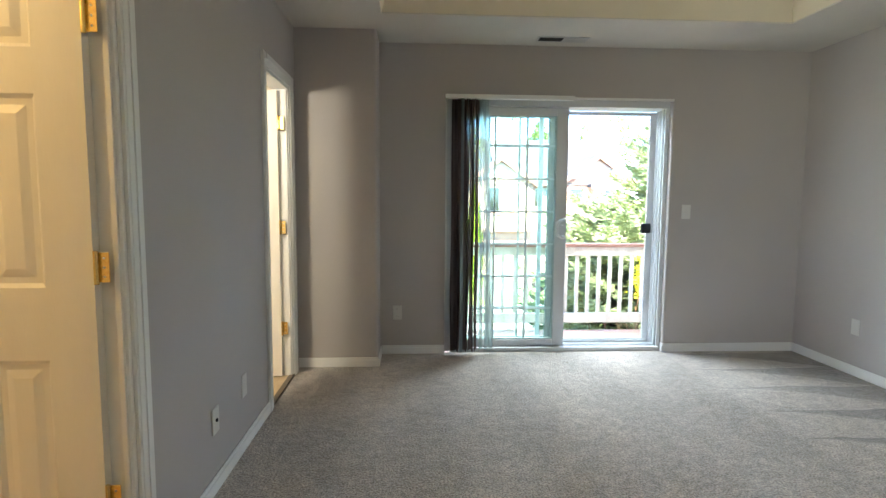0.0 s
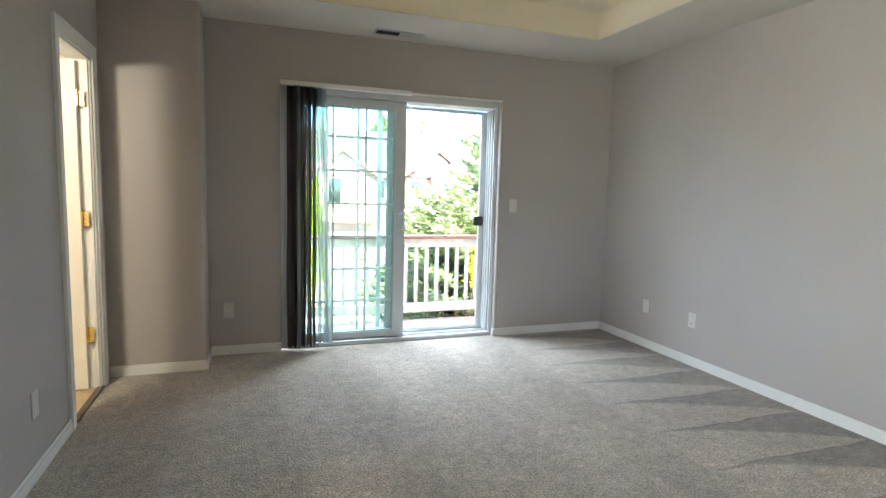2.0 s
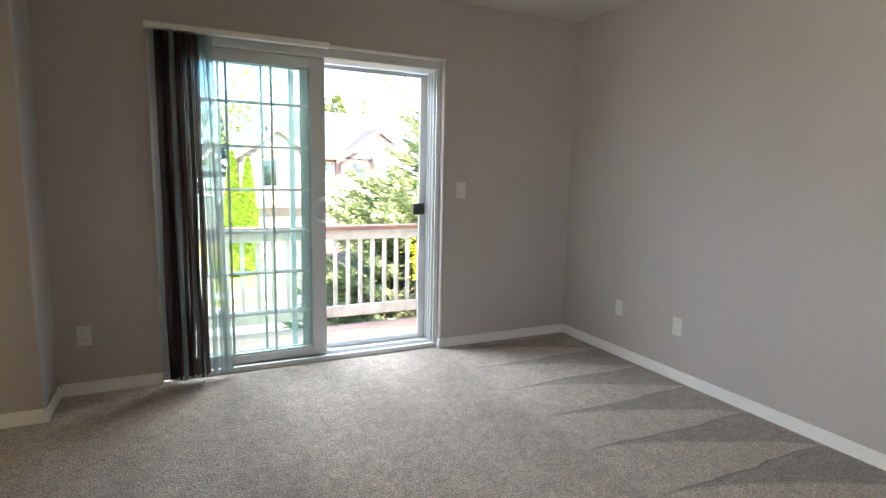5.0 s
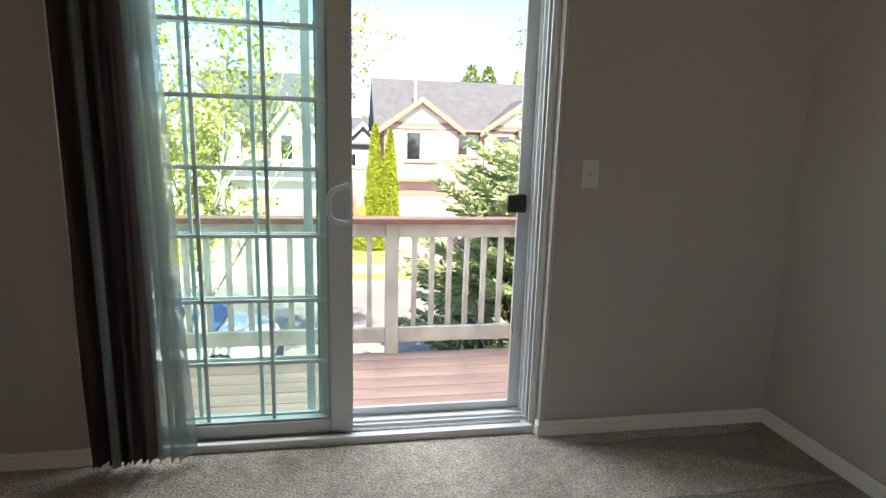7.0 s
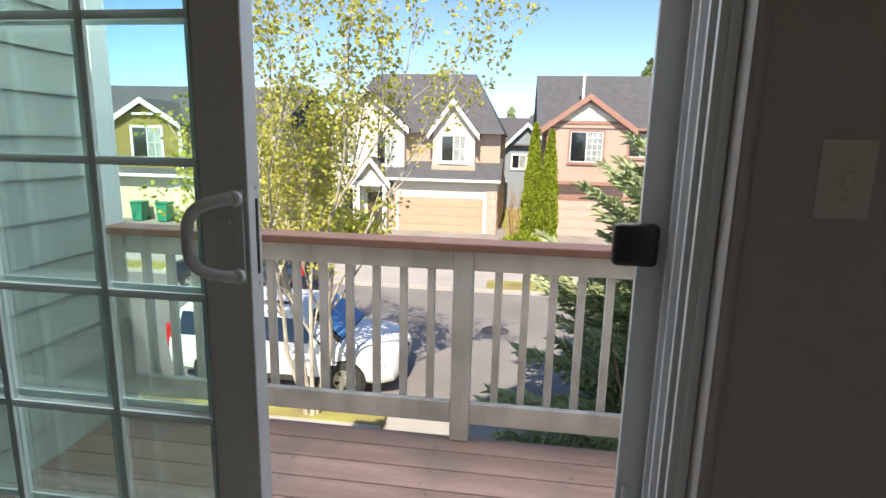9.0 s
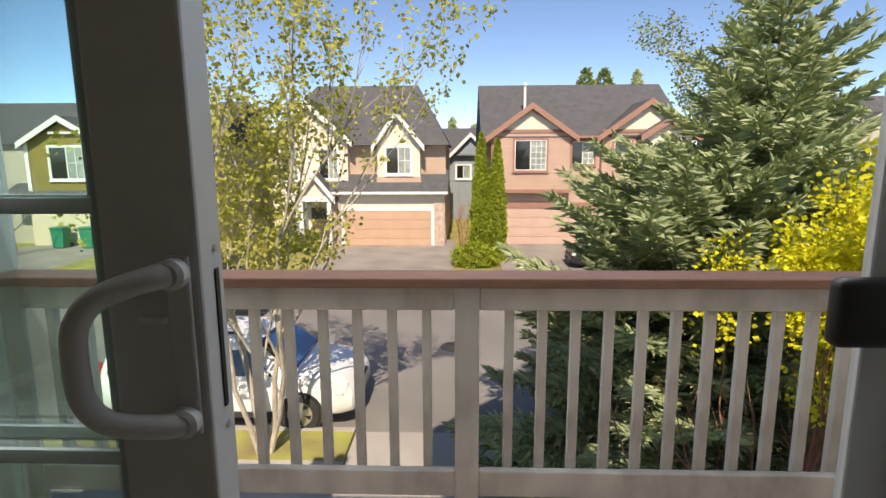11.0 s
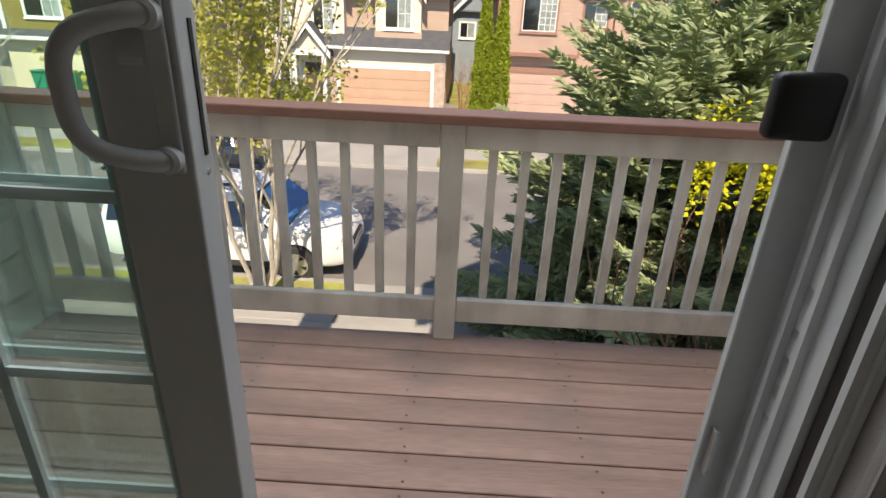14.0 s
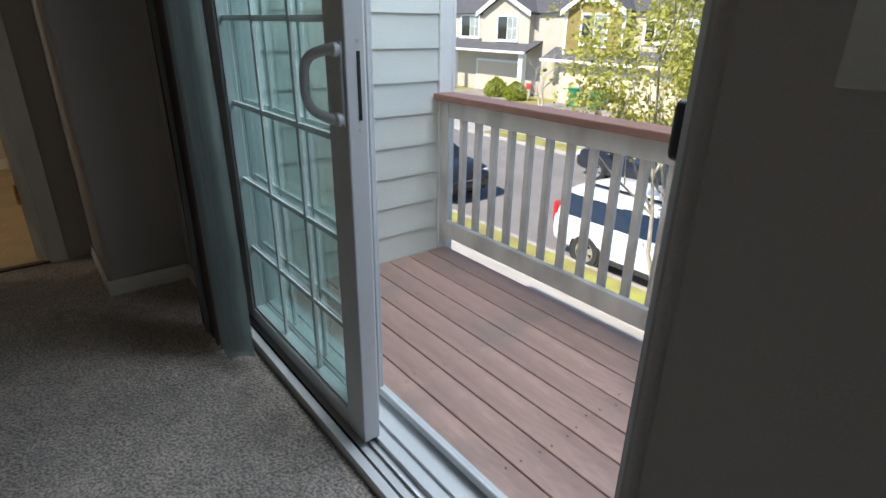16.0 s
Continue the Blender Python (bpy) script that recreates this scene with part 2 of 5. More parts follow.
def deck_material():
    """Stained boards with greyed, trodden patches where the stain has worn thin."""
    mat = material("stained_deck_board", (0.48, 0.305, 0.245), 0.62, spread=0.17, scale=3.5, fine=70, bump=0.3, stretch=(0.25, 2, 1), per_object=0.07, second=(0.35, 0.22, 0.175))
    nt = mat.node_tree
    b = nt.nodes["Principled BSDF"]
    src = b.inputs["Base Color"].links[0].from_socket
    geo, noi, ramp, mix = (nt.nodes.new(n) for n in ("ShaderNodeNewGeometry", "ShaderNodeTexNoise", "ShaderNodeValToRGB", "ShaderNodeMixRGB"))
    noi.inputs["Scale"].default_value, noi.inputs["Detail"].default_value = 2.6, 4
    nt.links.new(geo.outputs["Position"], noi.inputs[0]), nt.links.new(noi.outputs[0], ramp.inputs[0])
    ramp.color_ramp.elements[0].position, ramp.color_ramp.elements[0].color = 0.52, (0, 0, 0, 1)
    ramp.color_ramp.elements[1].position, ramp.color_ramp.elements[1].color = 0.68, (0.55, 0.55, 0.55, 1)
    nt.links.new(ramp.outputs[0], mix.inputs[0]), nt.links.new(src, mix.inputs[1])
    mix.inputs[2].default_value = (0.29, 0.225, 0.195, 1)
    nt.links.new(mix.outputs[0], b.inputs["Base Color"])
    return mat


M = dict(
    wall=material("grey_wall_paint", (0.465, 0.43, 0.405), 0.75, spread=0.03, scale=1.2, fine=220, bump=0.35, spec=0.25),
    ceil=material("ceiling_paint", (0.62, 0.59, 0.53), 0.9, spread=0.04, scale=2, fine=160, bump=0.5, spec=0.15),
    # paler and yellower than the ceiling border
    tray=material("cream_tray_surface", (0.78, 0.70, 0.54), 0.9, spread=0.04, scale=2, fine=160, bump=0.5, spec=0.15),
    trim=material("white_trim_paint", (0.80, 0.79, 0.76), 0.4, spread=0.03, scale=3, fine=60, bump=0.05),
    door=material("door_paint", (0.78, 0.74, 0.66), 0.42, spread=0.03, scale=3, fine=60, bump=0.08, stretch=(3, 3, 0.6)),
    bath=material("cream_bath_wall", (0.62, 0.54, 0.42), 0.7, spread=0.04, scale=2, fine=120, bump=0.2),
    tile=material("tan_vinyl_floor", (0.48, 0.36, 0.22), 0.5, spread=0.1, scale=5, fine=60, bump=0.1),
    strip=material("dark_threshold", (0.10, 0.075, 0.05), 0.5, spread=0.15),
    carpet=carpet_material(),
    vinyl=material("white_vinyl", (0.62, 0.63, 0.63), 0.35, spread=0.025, scale=4, fine=60, bump=0.03),
    bead=material("glazing_bead_vinyl", (0.36, 0.44, 0.43), 0.5, spread=0.03, bump=0),
    muntin=material("white_muntin", (0.70, 0.74, 0.73), 0.4, spread=0.03, bump=0),
    glass=glazing("low_e_glass", (0.912, 0.986, 0.966), 0.4),
    clearglass=glazing("house_glass", (0.5, 0.55, 0.56), 1.0),
    screen=sheer("insect_screen", (0.05, 0.05, 0.05), 0.95, 0.0),
    brass=material("polished_brass", (0.78, 0.56, 0.20), 0.24, 1.0, spread=0.12, scale=40, bump=0.05),
    steel=material("brushed_steel", (0.6, 0.6, 0.6), 0.35, 1.0, spread=0.1, scale=30, bump=0.05),
    black=material("black_plastic", (0.012, 0.012, 0.012), 0.45, spread=0.1, bump=0.05),
    rubber=material("rubber", (0.03, 0.03, 0.03), 0.8, spread=0.15),
    plate=material("ivory_plate", (0.64, 0.62, 0.57), 0.3, spread=0.02, bump=0),
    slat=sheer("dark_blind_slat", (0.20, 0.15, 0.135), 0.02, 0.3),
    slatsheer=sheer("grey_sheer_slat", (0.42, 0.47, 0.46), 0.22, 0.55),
    vent=material("grey_vent_metal", (0.5, 0.49, 0.46), 0.5, 0.2, spread=0.06),
    dark=material("dark_recess", (0.02, 0.02, 0.02), 0.9, spread=0.1),
    railpaint=material("weathered_rail_paint", (0.78, 0.74, 0.68), 0.65, second=(0.56, 0.53, 0.48), spread=0.12, scale=6, fine=60, bump=0.25, stretch=(1, 1, 0.5), per_object=0.05),
    cap=material("brown_rail_cap", (0.34, 0.17, 0.12), 0.55, spread=0.12, scale=7, fine=60, bump=0.25, stretch=(0.2, 1, 1)),
    deck=deck_material(),
    siding=material("sage_lap_siding", (0.64, 0.66, 0.60), 0.65, spread=0.05, scale=4, fine=70, bump=0.2, stretch=(1, 0.3, 2), per_object=0.03),
    white_ext=material("white_exterior_paint", (0.78, 0.78, 0.75), 0.6, spread=0.05, scale=6, bump=0.1),
    asphalt=material("road_asphalt", (0.23, 0.215, 0.205), 0.9, spread=0.13, scale=0.6, fine=35, bump=0.4, spec=0.2),
    concrete=material("pale_concrete", (0.40, 0.375, 0.345), 0.85, spread=0.1, scale=1.2, fine=25, bump=0.25, spec=0.2),
    drive=material("driveway_concrete", (0.30, 0.27, 0.245), 0.85, spread=0.16, scale=0.9, fine=20, bump=0.25, spec=0.2),
    grass=material("lawn", (0.29, 0.30, 0.08), 0.9, second=(0.24, 0.18, 0.09), spread=0.25, scale=1.3, fine=60, bump=0.6, spec=0.15),
    soil=material("bark_mulch", (0.10, 0.075, 0.05), 0.95, spread=0.3, scale=4, fine=50, bump=0.6, spec=0.1),
    iron=material("cast_iron", (0.10, 0.09, 0.085), 0.7, 0.3, spread=0.2),
    shingle=material("grey_shingles", (0.105, 0.105, 0.112), 0.9, spread=0.14, scale=3, fine=22, bump=0.5, spec=0.15),
    pink=lapped("pink_lap_siding", (0.55, 0.375, 0.295), 0.18, 0.8),
    pinktrim=material("brown_red_trim", (0.33, 0.175, 0.13), 0.6, spread=0.08),
    cream=material("cream_stucco", (0.75, 0.665, 0.54), 0.75, spread=0.05, scale=2),
    tan=lapped("tan_lap_siding", (0.56, 0.405, 0.305), 0.18, 0.7),
    garage=material("tan_garage_door", (0.53, 0.345, 0.235), 0.55, spread=0.06, scale=2),
    pinkgarage=material("pink_garage_door", (0.54, 0.37, 0.30), 0.55, spread=0.05, scale=2),
    brick=material("pale_brick_veneer", (0.50, 0.38, 0.31), 0.85, spread=0.22, scale=9, fine=30, bump=0.5),
    olive=lapped("olive_shingle_siding", (0.26, 0.20, 0.055), 0.14),
    greytan=lapped("grey_tan_siding", (0.50, 0.45, 0.37), 0.18),
    bluegrey=lapped("blue_grey_siding", (0.26, 0.30, 0.33), 0.18),
    beige=material("beige_render", (0.66, 0.56, 0.40), 0.75, spread=0.05, scale=2),
    bark=material("pale_bark", (0.47, 0.42, 0.34), 0.9, spread=0.3, scale=6, fine=40, bump=0.5, stretch=(1, 1, 0.3)),
    darkbark=material("dark_bark", (0.12, 0.085, 0.06), 0.9, spread=0.3, scale=6, fine=40, bump=0.5),
    redtwig=material("red_brown_twig", (0.30, 0.14, 0.09), 0.8, spread=0.2),
    leaf=leafy("spring_maple_leaf", (0.36, 0.36, 0.06), (0.64, 0.63, 0.17), 0.45),
    yellow=leafy("yellow_maple_leaf", (0.55, 0.51, 0.015), (0.86, 0.83, 0.06), 0.4),
    needle=leafy("blue_green_needle", (0.28, 0.34, 0.17), (0.72, 0.80, 0.50), 0.42),
    cedar=leafy("arborvitae_leaf", (0.17, 0.22, 0.015), (0.42, 0.49, 0.05), 0.3),
    shrub=leafy("shrub_leaf", (0.07, 0.11, 0.02), (0.24, 0.32, 0.06), 0.25),
    farleaf=leafy("far_tree_leaf", (0.12, 0.17, 0.05), (0.30, 0.36, 0.12), 0.3),
    carwhite=material("white_car_paint", (0.80, 0.80, 0.80), 0.15, spread=0.01, bump=0, spec=0.7),
    cardark=material("dark_blue_car_paint", (0.025, 0.03, 0.045), 0.15, spread=0.05, bump=0, spec=0.7),
    cargrey=material("black_car_paint", (0.02, 0.02, 0.022), 0.15, spread=0.05, bump=0, spec=0.7),
    carglass=material("tinted_car_glass", (0.015, 0.017, 0.02), 0.06, spread=0.1, bump=0, spec=0.8),
    shade=material("blue_windscreen_shade", (0.05, 0.20, 0.48), 0.4, spread=0.1),
    alloy=material("alloy_rim", (0.62, 0.62, 0.62), 0.3, 0.8, spread=0.1),
    lens=material("headlight_lens", (0.75, 0.75, 0.72), 0.1, spread=0.1, bump=0),
    redlens=material("red_lens", (0.5, 0.02, 0.02), 0.2, spread=0.1, bump=0),
    bin=material("green_bin_plastic", (0.015, 0.22, 0.12), 0.45, spread=0.08),
    signred=material("red_sign", (0.55, 0.04, 0.04), 0.5, spread=0.05),
)

# ---- mesh helpers ----
ORIGIN = {}


def box(bm, x0, x1, y0, y1, z0, z1):
    vs = [bm.verts.new((x, y, z)) for z in (z0, z1) for y in (y0, y1) for x in (x0, x1)]
    for f in ((0, 2, 3, 1), (4, 5, 7, 6), (0, 1, 5, 4), (2, 6, 7, 3), (0, 4, 6, 2), (1, 3, 7, 5)):
        bm.faces.new([vs[i] for i in f])
    return vs


def boxes(*rows, bevel=0.0, seg=1):
    bm = bmesh.new()
    for r in rows:
        box(bm, *r)
    if bevel:
        bmesh.ops.bevel(bm, geom=bm.edges[:], offset=bevel, segments=seg, affect="EDGES", profile=0.5)
    return bm


def prism(bm, pts, axis, a, b):
    """The polygon pts, extruded from a to b along x, y or z."""
    def at(p, q, d):
        return {"x": (d, p, q), "y": (p, d, q), "z": (p, q, d)}[axis]
    lo, hi = [bm.verts.new(at(*p, a)) for p in pts], [bm.verts.new(at(*p, b)) for p in pts]
    bm.faces.new(lo), bm.faces.new(hi[::-1])
    for i in range(len(pts)):
        j = (i + 1) % len(pts)
        bm.faces.new((lo[i], hi[i], hi[j], lo[j]))
    return bm


def tube(bm, pts, radii, sides=8, cap=True, up=(0.31, 0.17, 0.93)):
    """A round tube through pts."""
    rings, up = [], Vector(up).normalized()
    pts = [Vector(p) for p in pts]
    for i, p in enumerate(pts):
        d = (pts[min(i + 1, len(pts) - 1)] - pts[max(i - 1, 0)]).normalized()
        u = d.cross(up)
        u = (u if u.length > 0.05 else d.cross(Vector((1, 0, 0)))).normalized()
        v = d.cross(u)
        r = radii[i] if hasattr(radii, "__len__") else radii
        rings.append([bm.verts.new(p + (u * math.cos(k * math.tau / sides) + v * math.sin(k * math.tau / sides)) * r) for k in range(sides)])
    for a, b in zip(rings, rings[1:]):
        for k in range(sides):
            bm.faces.new((a[k], a[(k + 1) % sides], b[(k + 1) % sides], b[k]))
    if cap:
        bm.faces.new(rings[0][::-1]), bm.faces.new(rings[-1])
    return bm


def finish(name, bm, mat, origin, smooth=False):
    bmesh.ops.recalc_face_normals(bm, faces=bm.faces[:])
    bmesh.ops.translate(bm, verts=bm.verts[:], vec=-Vector(origin))
    me = bpy.data.meshes.new(name)
    bm.to_mesh(me)
    bm.free()
    me.materials.append(mat)
    if smooth:
        me.polygons.foreach_set("use_smooth", [True] * len(me.polygons))
        me.set_sharp_from_angle(angle=radians(38))
    ob = new(name, me)
    return ob


def solid(name, bm, mat, origin=(0, 0, 0), label="", category="", group="", kind="", smooth=False):
    """A top-level thing or piece of the setting that is one mesh, built in world metres."""
    ob = finish(name, bm, mat, origin, smooth)
    ob.location = origin
    ORIGIN[ob.name] = Vector(origin)
    return tagged(ob, label, category, group, kind)


def thing(name, origin, label, category, group="", kind=""):
    ob = new(name)
    ob.empty_display_size = 0.1
    ob.location = origin
    ORIGIN[ob.name] = Vector(origin)
    return tagged(ob, label, category, group, kind)


def part(name, bm, mat, parent, label="", smooth=False):
    o = ORIGIN[parent.name]
    ob = finish(name, bm, mat, o, smooth)
    ob.parent = parent
    ORIGIN[ob.name] = o
    return tagged(ob, label) if label else ob


def cloud(name, verts, faces, mat, parent, label=""):
    o = ORIGIN[parent.name]
    me = bpy.data.meshes.new(name)
    me.from_pydata((np.asarray(verts) - np.asarray(o)).tolist(), [], faces.tolist() if hasattr(faces, "tolist") else faces)
    me.materials.append(mat)
    ob = new(name, me)
    ob.parent = parent
    ORIGIN[ob.name] = o
    return tagged(ob, label, kind="stuff")

# ---- the room ----
WX0, WX1, WY0, WY1, CEIL = -0.755, 3.39, -2.2, 4.33, 2.513
SX0, SX1, STOP = 0.37, 2.238, 2.10   # opening of the sliding door
D1, D2, DTOP = (0.86, 1.60), (3.19, 3.80), 2.05   # bathroom doorways in the west wall

solid("floor", boxes((WX0, WX1 + 0.12, WY0 - 0.12, WY1 + 0.02, -0.14, 0.0)), M["carpet"], (1.3, 1, 0), "beige-grey cut-pile carpet with vacuum lanes and footprints", "carpet", kind="structure")
solid("wall_north", boxes((WX0 - 0.13, SX0, WY1, WY1 + 0.16, -0.02, 2.86), (SX1, WX1 + 0.12, WY1, WY1 + 0.16, -0.02, 2.86), (SX0, SX1, WY1, WY1 + 0.16, STOP, 2.86)), M["wall"], (1, WY1, 0),
      "warm grey painted wall round the sliding door", "wall", kind="structure")
solid("wall_east", boxes((WX1, WX1 + 0.12, WY0 - 0.12, WY1, -0.02, 2.86)), M["wall"], (WX1, 1, 0), "plain warm grey painted wall", "wall", kind="structure")
solid("wall_south", boxes((WX0, WX1, WY0 - 0.12, WY0, -0.02, 2.86)), M["wall"], (1, WY0, 0), "plain warm grey painted wall", "wall", kind="structure")
W0 = WX0 - 0.115
# the gap from y -1.9 to -0.4 is cut for the added fill lamp
solid("wall_west", boxes((W0, WX0, WY0 - 0.12, -1.9, -0.02, 2.86), (W0, WX0, -0.4, D1[0], -0.02, 2.86), (W0, WX0, -1.9, -0.4, -0.02, 0.8), (W0, WX0, -1.9, -0.4, 2.1, 2.86), (W0, WX0, D1[0], D1[1], DTOP, 2.86), (W0, WX0, D1[1], D2[0], -0.02, 2.86),
                         (W0, WX0, D2[0], D2[1], DTOP, 2.86), (W0, WX0, D2[1], WY1, -0.02, 2.86)), M["wall"], (WX0, 1, 0), "warm grey painted wall with two bathroom doorways", "wall", kind="structure")
bm = bmesh.new()
box(bm, WX0, -0.16, 3.993, WY1, -0.02, 2.84)
edge = [e for e in bm.edges if all(abs(v.co.x + 0.16) < 1e-4 and abs(v.co.y - 3.993) < 1e-4 for v in e.verts)]
bmesh.ops.bevel(bm, geom=edge, offset=0.018, segments=4, affect="EDGES", profile=0.5)
solid("wall_corner_chase", bm, M["wall"], (-0.4, 4.1, 0), "grey boxed-out wall corner with rounded edge", "wall", kind="structure", smooth=True)

# rounded drywall corner down the side of the door opening
bm = bmesh.new()
tube(bm, [(SX1 + 0.014, WY1 + 0.012, 0.0), (SX1 + 0.014, WY1 + 0.012, STOP)], 0.016, 12)
solid("trim_opening_corner", bm, M["wall"], (SX1, WY1, 0), "rounded painted drywall corner beside the door", "wall corner", kind="structure", smooth=True)

# tray ceiling: flat grey border round a recess with cream sides
TX0, TX1, TY0, TY1, TZ = -0.10, 2.73, -1.5, 3.645, 2.70
bm = bmesh.new()
xs, ys = (WX0 - 0.13, TX0, TX1, WX1 + 0.13), (WY0 - 0.13, TY0, TY1, WY1 + 0.17)
for i in range(3):
    for j in range(3):
        if (i, j) != (1, 1):
            box(bm, xs[i], xs[i + 1], ys[j], ys[j + 1], CEIL, CEIL + 0.06)
solid("ceiling", bm, M["ceil"], (1, 1, CEIL), "off-white textured ceiling border round a tray recess", "ceiling", kind="structure")
bm = bmesh.new()
lo = [(TX0 - 0.002, TY0 - 0.002), (TX1 + 0.002, TY0 - 0.002), (TX1 + 0.002, TY1 + 0.002), (TX0 - 0.002, TY1 + 0.002)]
hi = [(TX0 + 0.05, TY0 + 0.05), (TX1 - 0.05, TY0 + 0.05), (TX1 - 0.05, TY1 - 0.05), (TX0 + 0.05, TY1 - 0.05)]
a, b = [bm.verts.new((*p, CEIL - 0.002)) for p in lo], [bm.verts.new((*p, TZ)) for p in hi]
for i in range(4):
    bm.faces.new((a[i], a[(i + 1) % 4], b[(i + 1) % 4], b[i]))
bm.faces.new(b)
shell = bmesh.ops.extrude_face_region(bm, geom=bm.faces[:])
bmesh.ops.translate(bm, verts=[v for v in shell["geom"] if isinstance(v, bmesh.types.BMVert)], vec=(0, 0, 0.055))
solid("ceiling_tray", bm, M["tray"], (1, 1, CEIL), "cream recessed tray of the ceiling", "ceiling", kind="structure")

# unseen window, added round the opening that lets the fill lamp in
win = thing("unseen_window", (WX0, -1.15, 0.8), "unseen white window frame added round the fill lamp's opening", "window", kind="structure")
part("window_frame", boxes((WX0 - 0.08, WX0 - 0.03, -1.9, -1.86, 0.8, 2.1), (WX0 - 0.08, WX0 - 0.03, -0.44, -0.4, 0.8, 2.1), (WX0 - 0.08, WX0 - 0.03, -1.86, -0.44, 0.8, 0.84), (WX0 - 0.08, WX0 - 0.03, -1.86, -0.44, 2.06, 2.1), (WX0 - 0.08, WX0 - 0.03, -1.17, -1.13, 0.84, 2.06)), M["vinyl"], win)
part("window_sill", boxes((WX0 - 0.02, WX0 + 0.04, -1.95, -0.35, 0.775, 0.799), bevel=0.004), M["trim"], win)

BB = 0.072


def baseboard(x0, x1, y0, y1):
    bm = bmesh.new()
    box(bm, x0, x1, y0, y1, 0.0, BB - 0.02)
    ax = x1 - x0 > y1 - y0
    i = 0.004
    box(bm, x0 if ax else x0 + i, x1 if ax else x1 - i, y0 + i if ax else y0, y1 - i if ax else y1, BB - 0.02, BB)
    return solid("baseboard", bm, M["trim"], (x0, y0, 0), "white painted wooden baseboard", "baseboard", kind="structure")


baseboard(WX0, -0.16, 3.978, 3.992)
baseboard(-0.159, -0.145, 3.978, WY1 - 0.015)
baseboard(-0.145, SX0, WY1 - 0.014, WY1 - 0.001)
baseboard(SX1, WX1 - 0.014, WY1 - 0.014, WY1 - 0.001)
baseboard(SX1 - 0.013, SX1 - 0.001, WY1 - 0.014, WY1 + 0.03)
baseboard(WX1 - 0.014, WX1 - 0.001, WY0, WY1)
baseboard(WX0 + 0.001, WX0 + 0.014, D1[1] + 0.09, D2[0] - 0.075)
baseboard(WX0 + 0.001, WX0 + 0.014, WY0, D1[0] - 0.09)
baseboard(WX0 + 0.015, WX1 - 0.015, WY0 + 0.001, WY0 + 0.014)


# ---- bathroom seen through the doorways ----
solid("floor_bathroom", boxes((-3.2, WX0, 0.0, 4.33, -0.12, 0.004)), M["tile"], (-2, 2, 0), "tan vinyl bathroom floor", "floor", kind="structure")
solid("wall_bathroom", boxes((-3.32, -3.2, -0.1, 4.45, -0.12, 2.5), (-3.2, W0, -0.12, 0.0, -0.12, 2.5), (-3.2, W0, 4.33, 4.45, -0.12, 2.5)), M["bath"], (-3.2, 2, 0), "cream painted bathroom wall", "wall", kind="structure")
solid("ceiling_bathroom", boxes((-3.32, W0, -0.12, 4.45, 2.5, 2.56)), M["ceil"], (-2, 2, 2.5), "off-white bathroom ceiling", "ceiling", kind="structure")
solid("baseboard", boxes((-3.199, -3.185, 0.0, 4.33, 0.004, 0.09)), M["trim"], (-3.2, 2, 0), "white baseboard in the bathroom", "baseboard", kind="structure")
solid("threshold_strip", boxes((WX0 - 0.03, WX0 + 0.01, D2[0], D2[1], 0.0, 0.012), bevel=0.004), M["strip"], (WX0, 3.5, 0), "dark strip between carpet and vinyl in the doorway", "threshold", kind="structure")
solid("threshold_strip", boxes((WX0 - 0.03, WX0 + 0.01, D1[0], D1[1], 0.0, 0.012), bevel=0.004), M["strip"], (WX0, 1.2, 0), "dark strip between carpet and vinyl in the doorway", "threshold", kind="structure")


def panel_door(name, x_hinge, y0, width, thick, height, label, group=""):
    """A six-panel door standing open along -x from its hinge, with its face towards -y."""
    d = thing(name, (x_hinge, y0, 0.01), label, "door", group, kind="structure")
    x1, x0 = x_hinge, x_hinge - width
    bm = bmesh.new()
    st, mid = 0.14, 0.09
    cols = [(x0 + st, (x0 + x1 - mid) / 2), ((x0 + x1 + mid) / 2, x1 - st)]
    rows = [(0.25, 0.80), (1.02, 1.58), (1.71, 1.90)]
    yb = y0 + thick
    xsv = sorted({x0, x1, *(c for cc in cols for c in cc)})
    zsv = sorted({0.012, height, *(r for rr in rows for r in rr)})
    for xa, xb in zip(xsv, xsv[1:]):
        for za, zb in zip(zsv, zsv[1:]):
            if any(abs(xa - c[0]) < 1e-5 for c in cols) and any(abs(za - r[0]) < 1e-5 for r in rows):
                continue
            box(bm, xa, xb, y0, yb, za, zb)
    bmesh.ops.remove_doubles(bm, verts=bm.verts[:], dist=1e-5)
    slab = part("door_slab", bm, M["door"], d)
    for c in cols:
        for r in rows:
            bm = bmesh.new()
            n = [(c[0], r[0]), (c[1], r[0]), (c[1], r[1]), (c[0], r[1])]
            ins = lambda q, k: [(q[0][0] + k, q[0][1] + k), (q[1][0] - k, q[1][1] + k), (q[2][0] - k, q[2][1] - k), (q[3][0] + k, q[3][1] - k)]
            loops = [[bm.verts.new((px, yy, pz)) for px, pz in ins(n, k)] for k, yy in ((0, y0 + 0.001), (0.012, y0 + 0.011), (0.03, y0 + 0.011), (0.055, y0 + 0.003))]
            for la, lb in zip(loops, loops[1:]):
                for i in range(4):
                    bm.faces.new((la[i], la[(i + 1) % 4], lb[(i + 1) % 4], lb[i]))
            bm.faces.new(loops[-1])
            back = [bm.verts.new((px, yb - 0.008, pz)) for px, pz in n]
            bm.faces.new(back[::-1])
            part("door_panel", bm, M["door"], slab)
    return d


